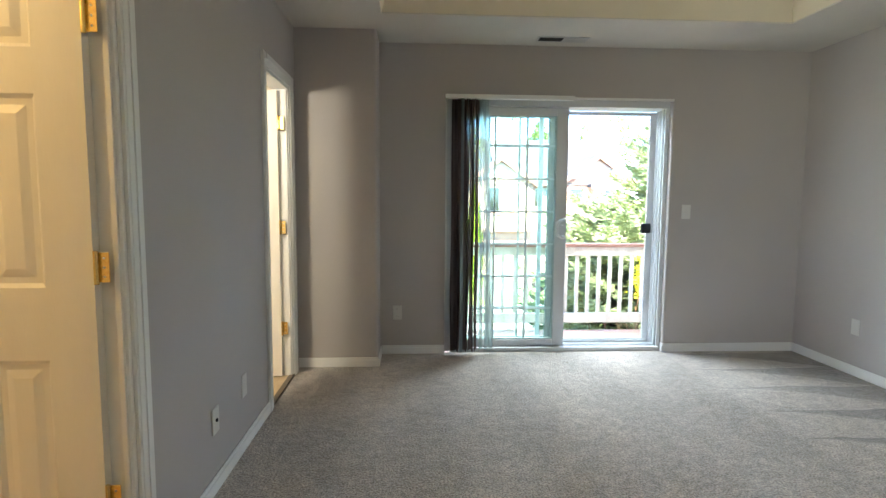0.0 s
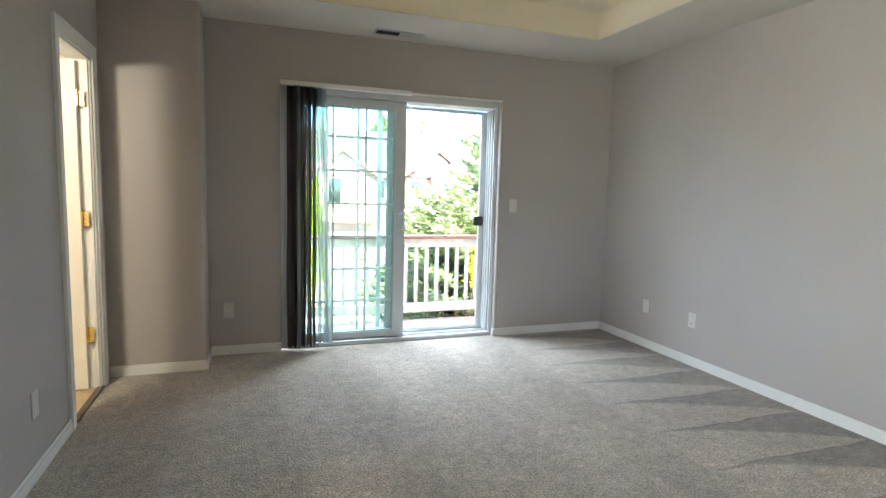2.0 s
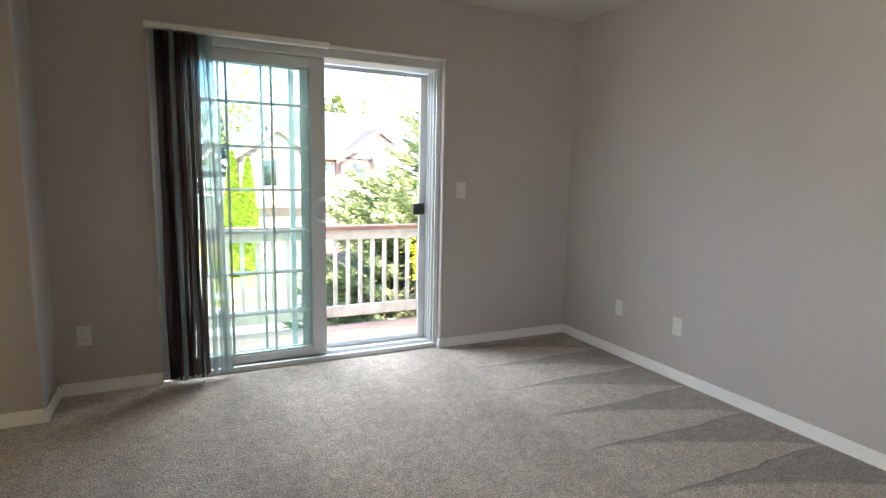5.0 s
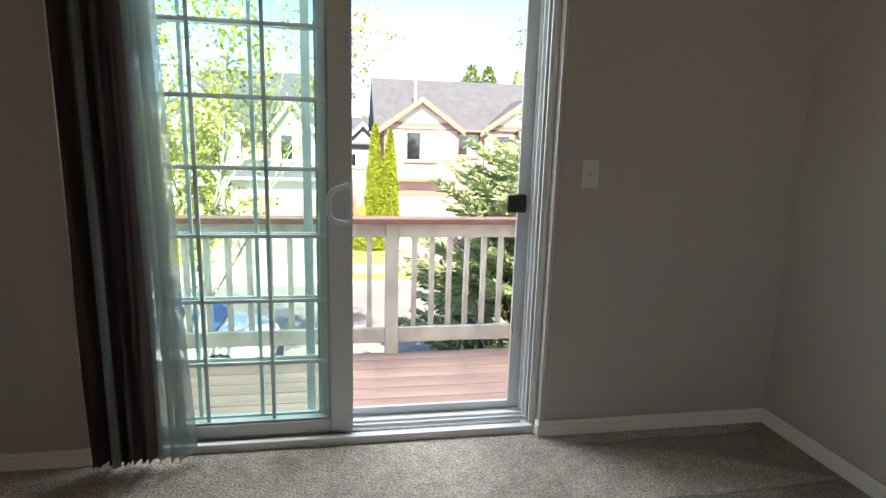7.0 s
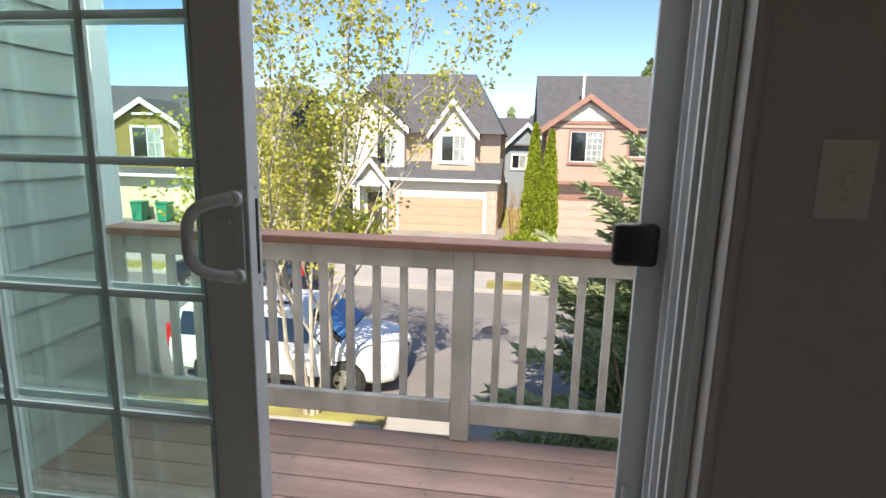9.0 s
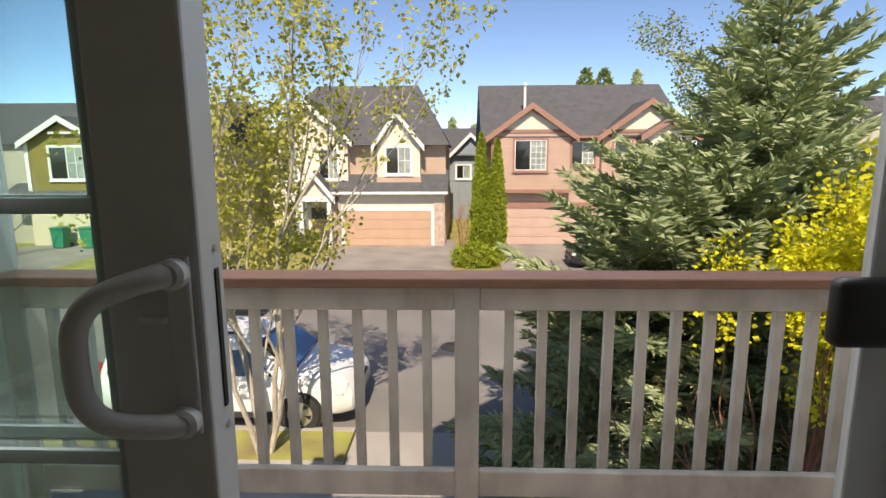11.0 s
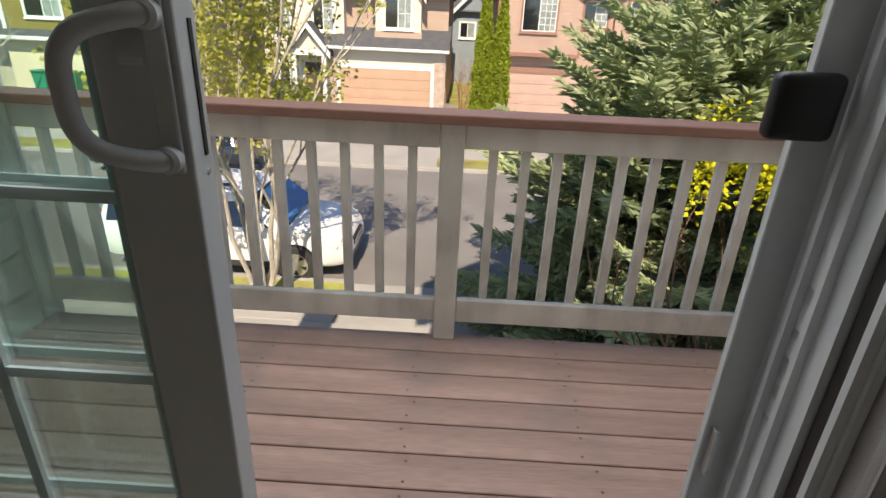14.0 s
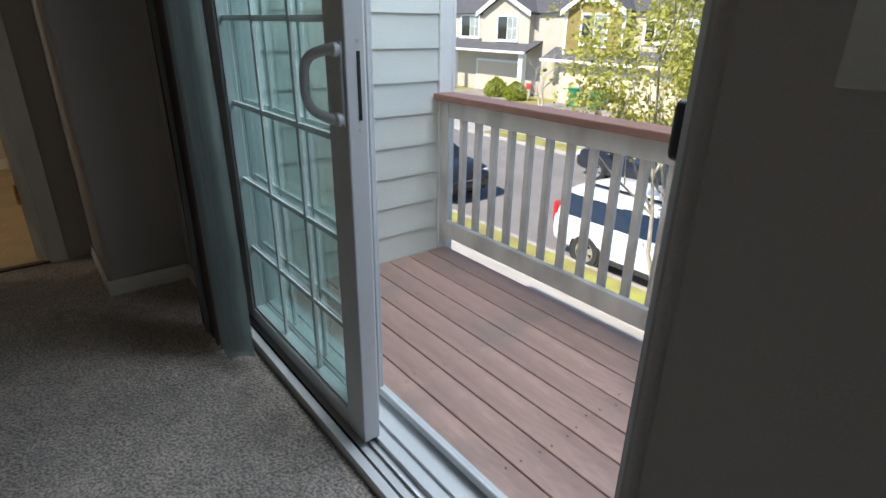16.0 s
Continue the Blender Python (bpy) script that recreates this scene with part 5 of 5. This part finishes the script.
def broadleaf(name, base, stems, length, radius, depth, seed, mat, bark, label, per_tip, size, spread=0.5, jitter=0.16, lean=0.25, up=0.2, group="", bare=0.0, keep=1.0):
    rnd = random.Random(seed)
    t = thing(name, base, label, "tree", group)
    tips, bm = [], bmesh.new()
    for s in range(stems):
        a = s * math.tau / stems + rnd.uniform(-0.4, 0.4)
        limbs(bm, Vector(base) + Vector((0.07 * math.cos(a), 0.07 * math.sin(a), -0.05)) * (stems > 1), (lean * math.cos(a) * (stems > 1), lean * math.sin(a) * (stems > 1), 1), length * rnd.uniform(0.85, 1.1), radius * rnd.uniform(0.8, 1.1), depth, rnd, tips, spread, 8, up)
    part("trunk", bm, bark, t, smooth=True)
    if per_tip:
        rg = np.random.default_rng(seed)
        c = np.array([p for p, d, r in tips if p.z > base[2] + bare and rnd.random() < keep for _ in range(per_tip)])
        c = c + rg.normal(size=c.shape) * jitter
        v, f = leaf_quads(c, size, seed, 0.5, 0.25, 0.9)
        cloud("crown", v, f, mat, t)
    return t


def conifer(name, base, height, rad, seed, label, start=0.25, blunt=0.72):
    """A spruce: whorls of drooping boughs, each set with short needle sprigs."""
    rg = np.random.default_rng(seed)
    t = thing(name, base, label, "tree", "spruces by the driveway")
    b = Vector(base)
    bm = bmesh.new()
    tube(bm, [b + Vector((0, 0, height * k / 6 - 0.1 * (k == 0))) for k in range(7)], [0.15 * (1 - k / 6.3) for k in range(7)], 9)
    part("trunk", bm, M["darkbark"], t, smooth=True)
    P, D, S = [], [], []
    bb = bmesh.new()
    z = start
    while z < height - 0.15:
        k = 1 - z / height
        L = rad * (k ** blunt) * 1.02 + 0.12
        n = int(8 + 5 * k)
        a0 = rg.uniform(0, 6.3)
        for i in range(n):
            a = a0 + i * math.tau / n + rg.normal(0, 0.16)
            ll = L * rg.uniform(0.62, 1.12)
            rise = 0.55 - 0.75 * k + rg.normal(0, 0.08)
            pts = []
            for s in np.linspace(0, 1, 7):
                r = ll * s
                zz = z + ll * (rise * s * 0.55 + 0.22 * s * s) - 0.02
                pts.append(np.array((b.x + r * math.cos(a), b.y + r * math.sin(a), b.z + zz)))
            tube(bb, pts, [0.022 * (0.4 + k) * (1 - s * 0.85) for s in np.linspace(0, 1, 7)], 4, cap=False)
            side = np.array((-math.sin(a), math.cos(a), 0.0))
            along = (pts[-1] - pts[0]) / ll
            m = int(ll / 0.058) + 3
            for s in np.linspace(0.18, 1, m):
                q = pts[0] + (pts[-1] - pts[0]) * s
                j = min(int(s * 6), 5)
                q = pts[j] + (pts[j + 1] - pts[j]) * (s * 6 - j)
                for sg in (-1, 1):
                    tw = ll * 0.30 * (1.08 - s) + 0.07
                    dr = along * 0.75 + sg * side * rg.uniform(0.6, 1.0) + np.array((0, 0, rg.normal(-0.02, 0.16)))
                    dr /= np.linalg.norm(dr)
                    c = max(1, int(tw / 0.062))
                    for w in range(c):
                        P.append(q + dr * tw * w / c), D.append(dr + rg.normal(0, 0.22, 3)), S.append(0.17 * rg.uniform(0.8, 1.25))
                P.append(q), D.append(along + rg.normal(0, 0.25, 3) + np.array((0, 0, 0.25))), S.append(0.13)
        z += 0.27 * rg.uniform(0.85, 1.15)
    part("boughs", bb, M["darkbark"], t)
    P, D, S = np.array(P), np.array(D), np.array(S)[:, None]
    D /= np.linalg.norm(D, axis=1)[:, None]
    U = np.cross(D, rg.normal(size=D.shape))
    U /= np.linalg.norm(U, axis=1)[:, None]
    W = np.cross(D, U)
    r = 0.024
    cols = [P - D * 0.01]
    for q in range(3):
        ang = q * math.tau / 3
        cols.append(P + D * S * 0.45 + (U * math.cos(ang) + W * math.sin(ang)) * r)
    cols.append(P + D * S)
    v = np.stack(cols, 1).reshape(-1, 3)
    i = np.arange(len(P))[:, None] * 5
    f = np.concatenate([i + [0, 1, 2], i + [0, 2, 3], i + [0, 3, 1], i + [4, 2, 1], i + [4, 3, 2], i + [4, 1, 3]], 0)
    cloud("needles", v, f, M["needle"], t)
    return t


conifer("spruce_tree", (5.72, 11.3, GZ + 0.1), 6.6, 2.75, 11, "tall blue-green spruce with upswept bough tips", blunt=0.62)
conifer("spruce_tree", (4.6, 10.9, GZ + 0.1), 4.6, 2.75, 12, "broad low blue-green spruce beside the driveway", start=0.12, blunt=0.34)
broadleaf("maple_tree", (-1.42, 11.6, GZ + 0.1), 5, 3.6, 0.05, 3, 5, M["leaf"], M["bark"], "young multi-stemmed maple with sparse yellow-green spring leaves", 19, 0.064, 0.42, 0.068, 0.16, 0.34, bare=2.8, keep=0.6)
broadleaf("yellow_maple", (4.40, 8.35, GZ + 0.1), 4, 1.95, 0.05, 3, 9, M["yellow"], M["redtwig"], "small maple with bright yellow leaves", 80, 0.045, 0.40, 0.09, 0.10, 0.28, bare=3.3)
broadleaf("yellow_maple", (5.25, 8.2, GZ + 0.1), 3, 1.85, 0.05, 3, 19, M["yellow"], M["redtwig"], "small maple with bright yellow leaves", 50, 0.045, 0.42, 0.09, 0.10, 0.25, bare=2.6)
broadleaf("bare_tree", (-19.6, 28.5, GZ + 0.1), 2, 1.9, 0.07, 3, 21, None, M["bark"], "small bare grey-barked tree before the olive house", 0, 0.1, 0.7, 0.1, 0.3, 0.15)
broadleaf("bare_shrub", (1.75, 29.2, GZ + 0.1), 6, 1.7, 0.03, 3, 22, None, M["redtwig"], "bare brown twiggy shrub beside the garage", 0, 0.1, 0.5, 0.1, 0.3, 0.2)
broadleaf("street_tree", (-8.6, 24.5, GZ + 0.1), 3, 2.2, 0.06, 3, 23, M["leaf"], M["bark"], "slender young tree with sparse new leaves", 4, 0.11, 0.45, 0.12, 0.2, 0.3)
broadleaf("far_tree", (19.4, 46, GZ), 3, 8.2, 0.16, 3, 31, M["farleaf"], M["bark"], "tall half-bare tree behind the pink house", 7, 0.22, 0.45, 0.25, 0.2, 0.3)


def leaf_mass(name, base, r, h, n, seed, mat, label, size=0.09, cat="shrub", power=2.2, group="", lumps=7):
    """A dense clipped or columnar plant of many small leaves with an uneven skin."""
    rg = np.random.default_rng(seed)
    t = thing(name, base, label, cat, group)
    th_, u = rg.uniform(0, math.tau, n), rg.uniform(0, 1, n)
    prof = (1 - np.abs(2 * u - 0.75) ** power * 0.55).clip(0.05) if power > 2 else (1 - u) ** 0.55 * (0.8 + 0.2 * np.sin(u * 3))
    bumpy = 1 + 0.13 * np.sin(th_ * lumps + u * 17) + 0.10 * np.sin(th_ * 3 - u * 29 + seed) + rg.normal(0, 0.06, n)
    rr = r * prof * bumpy * rg.uniform(0.75, 1.0, n) ** 0.5
    c = np.stack([base[0] + rr * np.cos(th_), base[1] + rr * np.sin(th_), base[2] + u * h], 1)
    v, f = leaf_quads(c, size, seed, -0.3 if power < 2 else 0.2, -0.5 if power < 2 else 0, 0.6)
    bm = bmesh.new()
    tube(bm, [(base[0], base[1], base[2] - 0.05), (base[0], base[1], base[2] + h * 0.4), (base[0], base[1], base[2] + h * 0.8)], [0.07 + r * 0.28, r * 0.42, r * 0.08], 8)
    part("stem", bm, M["darkbark"], t)
    cloud("leaves", v, f, mat, t)
    return t


B0 = GZ + 0.11
leaf_mass("arborvitae", (2.5, 27.5, B0), 0.52, 5.5, 17000, 41, M["cedar"], "tall narrow arborvitae column, bright green", 0.10, "hedge", 1.0, "arborvitae columns")
leaf_mass("arborvitae", (3.2, 27.6, B0), 0.50, 5.25, 17000, 42, M["cedar"], "tall narrow arborvitae column, bright green", 0.10, "hedge", 1.0, "arborvitae columns")
leaf_mass("round_shrub", (2.25, 26.4, B0), 0.95, 0.95, 5000, 43, M["cedar"], "rounded green shrub at the foot of the columns", 0.10, "shrub", 2.2)
leaf_mass("round_shrub", (-25.1, 30.0, B0), 0.75, 1.2, 2500, 44, M["cedar"], "ball-clipped bright green shrub", 0.12)
leaf_mass("round_shrub", (-23.0, 29.8, B0), 0.7, 1.1, 2500, 45, M["cedar"], "ball-clipped bright green shrub", 0.12)
leaf_mass("round_shrub", (-5.6, 29.6, B0), 0.55, 1.0, 2500, 46, M["shrub"], "dark green rounded shrub by the porch", 0.10)
leaf_mass("round_shrub", (-7.0, 29.5, B0), 0.8, 1.3, 3000, 47, M["cedar"], "loose green shrub by the porch", 0.12)
leaf_mass("hedge_row", (-29.8, 27.0, B0), 1.3, 0.9, 3500, 48, M["shrub"], "low green hedge by the driveway", 0.12)
for i, (x, y, r, h) in enumerate(((2.7, 7.6, 0.6, 0.7), (3.9, 7.2, 0.7, 0.8), (5.2, 7.0, 0.8, 0.9), (6.6, 7.5, 0.9, 1.3), (3.3, 8.6, 0.5, 0.6))):
    leaf_mass("garden_shrub", (x + 1.8, y, B0), r, h, 3000, 60 + i, M["cedar"] if i % 2 else M["shrub"], "leafy green shrub in the garden bed", 0.09, group="garden shrubs")
for i, (x, y, r, h) in enumerate(((14.4, 62, 2.0, 13.3), (16.8, 64, 2.2, 13.6), (19.0, 60, 1.2, 12.7), (3.2, 70, 2.4, 8.0), (0.5, 72, 1.6, 9.0), (5.4, 75, 2.0, 8.3), (-30, 62, 3, 9.5), (-12, 66, 3, 9))):
    leaf_mass("far_tree", (x, y, GZ), r, h, 2600, 80 + i, M["farleaf"] if i < 2 else M["needle"], "distant dark green tree above the roofs", 0.45, "tree", 2.3 if i < 2 else 1.0, "distant trees")


# ---- vehicles ----


def wheel(parent, x, y, z, r, out):
    bm = bmesh.new()
    prof = [(r * 0.62, 0.0), (r * 0.94, 0.0), (r, 0.03), (r, 0.19), (r * 0.94, 0.22), (r * 0.62, 0.22)]
    n = 24
    rings = [[bm.verts.new((x + q * math.cos(k * math.tau / n), y + out * (-w), z + q * math.sin(k * math.tau / n))) for q, w in prof] for k in range(n)]
    for k in range(n):
        for i in range(len(prof) - 1):
            bm.faces.new((rings[k][i], rings[k][i + 1], rings[(k + 1) % n][i + 1], rings[(k + 1) % n][i]))
    w = part("wheel", bm, M["rubber"], parent, smooth=True)
    bm = bmesh.new()
    tube(bm, [(x, y - out * 0.09, z), (x, y - out * 0.14, z)], r * 0.62, 20)
    part("brake_drum", bm, M["dark"], w)
    bm = bmesh.new()
    for k in range(5):
        a = k * math.tau / 5 + 0.3
        ca, sa = math.cos(a), math.sin(a)
        q = []
        for rr, ww in ((0.08, 0.05), (r * 0.60, 0.075)):
            for s in (-1, 1):
                q.append((x + ca * rr - sa * ww * s, z + sa * rr + ca * ww * s))
        prism(bm, [q[0], q[1], q[3], q[2]], "y", y - out * 0.002, y - out * 0.018)
    tube(bm, [(x, y + out * 0.002, z), (x, y - out * 0.018, z)], 0.085, 14)
    for k in range(n):
        a, b = k * math.tau / n, (k + 1) * math.tau / n
        bm.faces.new([bm.verts.new((x + q * math.cos(t), y - out * 0.004, z + q * math.sin(t))) for q, t in ((r * 0.57, a), (r * 0.63, a), (r * 0.63, b), (r * 0.57, b))])
    part("rim", bm, M["alloy"], w)


def car(name, cx, cy, paint, label, facing=1, length=4.5, height=1.68, width=1.8, shade=False, seed=1):
    """A parked car along x, its nose towards facing; cx, cy is the middle of its footprint on the road."""
    o = thing(name, (cx, cy, GZ), label, "car", "parked cars")
    h, L = height, length
    # stations from tail to nose: place, lower edge, belt, roof, half widths at sill, belt, roof
    st = [(-0.50, 0.42, 0.86, 0.90, 0.40, 0.42, 0.36), (-0.485, 0.34, 0.92, 1.05, 0.46, 0.485, 0.40), (-0.45, 0.30, 0.95, h - 0.16, 0.48, 0.50, 0.39), (-0.36, 0.28, 0.96, h - 0.02, 0.485, 0.50, 0.385),
          (-0.15, 0.26, 0.96, h, 0.485, 0.50, 0.385), (0.05, 0.26, 0.96, h - 0.03, 0.485, 0.50, 0.38), (0.12, 0.26, 0.97, h - 0.10, 0.485, 0.50, 0.375), (0.255, 0.27, 0.985, 1.06, 0.485, 0.495, 0.42), (0.36, 0.28, 0.97, 1.03, 0.48, 0.485, 0.40),
          (0.44, 0.30, 0.90, 0.95, 0.46, 0.47, 0.38), (0.485, 0.34, 0.74, 0.80, 0.42, 0.43, 0.34), (0.50, 0.42, 0.62, 0.66, 0.36, 0.37, 0.30)]
    bm, rings = bmesh.new(), []
    for u, zb, zw, zr, ws, ww, wr in st:
        x = cx + facing * u * L
        half = [(ws * 0.9, zb), (ws, zb + 0.08), (ww, (zb + zw) * 0.52), (ww * 0.985, zw), (ww * 0.955, zw + (zr - zw) * 0.12), (wr + (ww * 0.955 - wr) * 0.35, zw + (zr - zw) * 0.72), (wr * 0.93, zr - min(0.05, (zr - zw) * 0.12)), (wr * 0.55, zr)]
        pts = [(cy - a * width, z) for a, z in half] + [(cy + a * width, z) for a, z in half[::-1]]
        rings.append([bm.verts.new((x, yy, GZ + z)) for yy, z in pts])
    n = len(rings[0])
    for a, b in zip(rings, rings[1:]):
        for k in range(n):
            bm.faces.new((a[k], a[(k + 1) % n], b[(k + 1) % n], b[k]))
    bm.faces.new(rings[0]), bm.faces.new(rings[-1][::-1])
    body = part("body", bm, paint, o, smooth=True)
    wb, r = L * 0.29, 0.35
    for ux in (-wb, wb):
        for s in (-1, 1):
            bm = bmesh.new()
            tube(bm, [(cx + facing * ux, cy + s * (width * 0.5 - 0.010), GZ + r), (cx + facing * ux, cy + s * width * 0.36, GZ + r)], r + 0.045, 24)
            part("wheel_arch", bm, M["dark"], body)
            wheel(o, cx + facing * ux, cy + s * (width * 0.5 + 0.012), GZ + r, r, s)

    def side_y(z, s, extra=0.006):
        f = min(max((z - 1.045) / (h - 1.13), 0), 1)
        return cy + s * (width * (0.487 - 0.095 * f) + extra)
    zl, zt = 1.02, h - 0.24
    for s in (-1, 1):
        for a, b, c, d in ((-0.445, -0.31, -0.31, -0.43), (-0.295, -0.085, -0.085, -0.295), (-0.07, 0.19, 0.085, -0.07)):
            bm = bmesh.new()
            q = [(cx + facing * a * L, zl), (cx + facing * b * L, zl), (cx + facing * c * L, zt), (cx + facing * d * L, zt)]
            lo = [bm.verts.new((x, side_y(z, s), GZ + z)) for x, z in q]
            hi = [bm.verts.new((x, side_y(z, s, -0.03), GZ + z)) for x, z in q]
            bm.faces.new(lo), bm.faces.new(hi[::-1])
            for i in range(4):
                bm.faces.new((lo[i], hi[i], hi[(i + 1) % 4], lo[(i + 1) % 4]))
            part("side_window", bm, M["carglass"], body)
        for a in (-0.19, 0.03):
            part("door_handle", boxes((cx + facing * (a - 0.02) * L, cx + facing * (a + 0.02) * L, cy + s * (width * 0.5 - 0.005) - 0.012, cy + s * (width * 0.5 - 0.005) + 0.012, GZ + 0.86, GZ + 0.89), bevel=0.006) if facing > 0 else boxes((cx + facing * (a + 0.02) * L, cx + facing * (a - 0.02) * L, cy + s * (width * 0.5 - 0.005) - 0.012, cy + s * (width * 0.5 - 0.005) + 0.012, GZ + 0.86, GZ + 0.89), bevel=0.006), paint, body)
        part("side_trim", boxes((cx - 0.2 * L, cx + 0.2 * L, cy + s * width * 0.488 - 0.02, cy + s * width * 0.488 + 0.02, GZ + 0.27, GZ + 0.38), bevel=0.01), M["rubber"], body)
        x = cx + facing * 0.17 * L
        part("wing_mirror", boxes((x - 0.07, x + 0.07, cy + s * (width * 0.5 + 0.10) - 0.10, cy + s * (width * 0.5 + 0.10) + 0.06, GZ + 1.02, GZ + 1.18), bevel=0.035, seg=2), M["black"] if paint != M["carwhite"] else paint, body)
        x = cx + facing * 0.462 * L
        part("headlight", boxes((x - 0.12, x + 0.045, cy + s * width * 0.36 - 0.17, cy + s * width * 0.36 + 0.16, GZ + 0.70, GZ + 0.86), bevel=0.045, seg=2), M["lens"], body, "clear headlight")
        part("indicator", boxes((x - 0.16, x - 0.02, cy + s * width * 0.45 - 0.05, cy + s * width * 0.45 + 0.02, GZ + 0.68, GZ + 0.75), bevel=0.015), M["lens"], body, "clear indicator")
        x = cx - facing * 0.488 * L
        part("tail_light", boxes((x - 0.06, x + 0.06, cy + s * width * 0.43 - 0.09, cy + s * width * 0.43 + 0.06, GZ + 0.75, GZ + 1.2), bevel=0.03), M["redlens"], body, "red tail light")
    bm = bmesh.new()
    q = [(0.262, 1.045, 0.43), (0.262, 1.045, -0.43), (0.128, h - 0.125, -0.35), (0.128, h - 0.125, 0.35)]
    v = [bm.verts.new((cx + facing * (u * L + 0.035), cy + w * width, GZ + z + 0.022)) for u, z, w in q]
    v2 = [bm.verts.new((cx + facing * (u * L - 0.02), cy + w * width, GZ + z - 0.02)) for u, z, w in q]
    bm.faces.new(v), bm.faces.new(v2[::-1])
    for i in range(4):
        bm.faces.new((v[i], v2[i], v2[(i + 1) % 4], v[(i + 1) % 4]))
    ws_ = part("windscreen", bm, M["carglass"], body)
    if shade:
        q = [(0.255, 1.075, 0.40), (0.255, 1.075, -0.40), (0.140, h - 0.15, -0.33), (0.140, h - 0.15, 0.33)]
        bm2 = bmesh.new()
        v = [bm2.verts.new((cx + facing * (u * L + 0.055), cy + w * width, GZ + z + 0.035)) for u, z, w in q]
        v2 = [bm2.verts.new((cx + facing * (u * L + 0.045), cy + w * width, GZ + z + 0.028)) for u, z, w in q]
        bm2.faces.new(v), bm2.faces.new(v2[::-1])
        for i in range(4):
            bm2.faces.new((v[i], v2[i], v2[(i + 1) % 4], v[(i + 1) % 4]))
        part("sun_shade", bm2, M["shade"], ws_, "blue sun shade on the windscreen")
    x = cx + facing * 0.492 * L
    part("grille", boxes((x - 0.05, x + 0.05, cy - 0.38, cy + 0.38, GZ + 0.56, GZ + 0.72), bevel=0.02), M["black"], body)
    part("grille_bar", boxes((x - 0.03, x + 0.06, cy - 0.34, cy + 0.34, GZ + 0.63, GZ + 0.655), bevel=0.005), M["alloy"], body)
    part("lower_intake", boxes((x - 0.06, x + 0.04, cy - 0.6, cy + 0.6, GZ + 0.34, GZ + 0.46), bevel=0.02), M["black"], body)
    for s in (-1, 1):
        part("roof_rail", boxes((cx - 0.36 * L, cx + 0.06 * L, cy + s * 0.60 - 0.015, cy + s * 0.60 + 0.015, GZ + h - 0.02, GZ + h + 0.035), bevel=0.01), M["black"], body)
    return o


car("suv", -2.40, 13.32, M["carwhite"], "white sport utility car with a blue windscreen shade", 1, 4.5, 1.68, 1.82, True)
car("parked_car", -6.5, 19.05, M["cardark"], "dark blue car parked on the far side of the street", -1, 4.5, 1.50, 1.78)
car("parked_car", -10.6, 13.35, M["cargrey"], "black car parked behind the white one", 1, 4.4, 1.5, 1.78)
car("parked_car", 7.4, 19.1, M["carwhite"], "white car parked beyond the spruces", 1, 4.5, 1.5, 1.78)
dk = car("parked_car", 8.3, 26.3, M["cargrey"], "dark car standing on the pink house's driveway", -1, 4.4, 1.5, 1.78)

# bins and sign
for x in (-18.9, -17.4):
    bn = thing("wheelie_bin", (x, 30.7, B0), "green plastic wheelie bin by the beige wall", "bin", "green bins")
    bm = bmesh.new()
    prism(bm, [(x - 0.27, B0 + 0.05), (x + 0.27, B0 + 0.05), (x + 0.33, B0 + 1.0), (x - 0.33, B0 + 1.0)], "y", 30.4, 31.0)
    part("body", bm, M["bin"], bn)
    part("lid", boxes((x - 0.36, x + 0.36, 30.34, 31.04, B0 + 1.0, B0 + 1.09), bevel=0.03, seg=2), M["bin"], bn)
    for s in (-0.28, 0.28):
        bm = bmesh.new()
        tube(bm, [(x + s - 0.04, 31.0, B0 + 0.12), (x + s + 0.04, 31.0, B0 + 0.12)], 0.115, 12)
        part("wheel", bm, M["rubber"], bn)
sg = thing("yard_sign", (-22.1, 30.0, B0), "small red yard sign on a stake", "sign")
part("stake", boxes((-22.12, -22.08, 29.98, 30.02, B0, B0 + 0.9)), M["white_ext"], sg)
part("board", boxes((-22.28, -21.92, 29.96, 29.978, B0 + 0.75, B0 + 1.1)), M["signred"], sg)
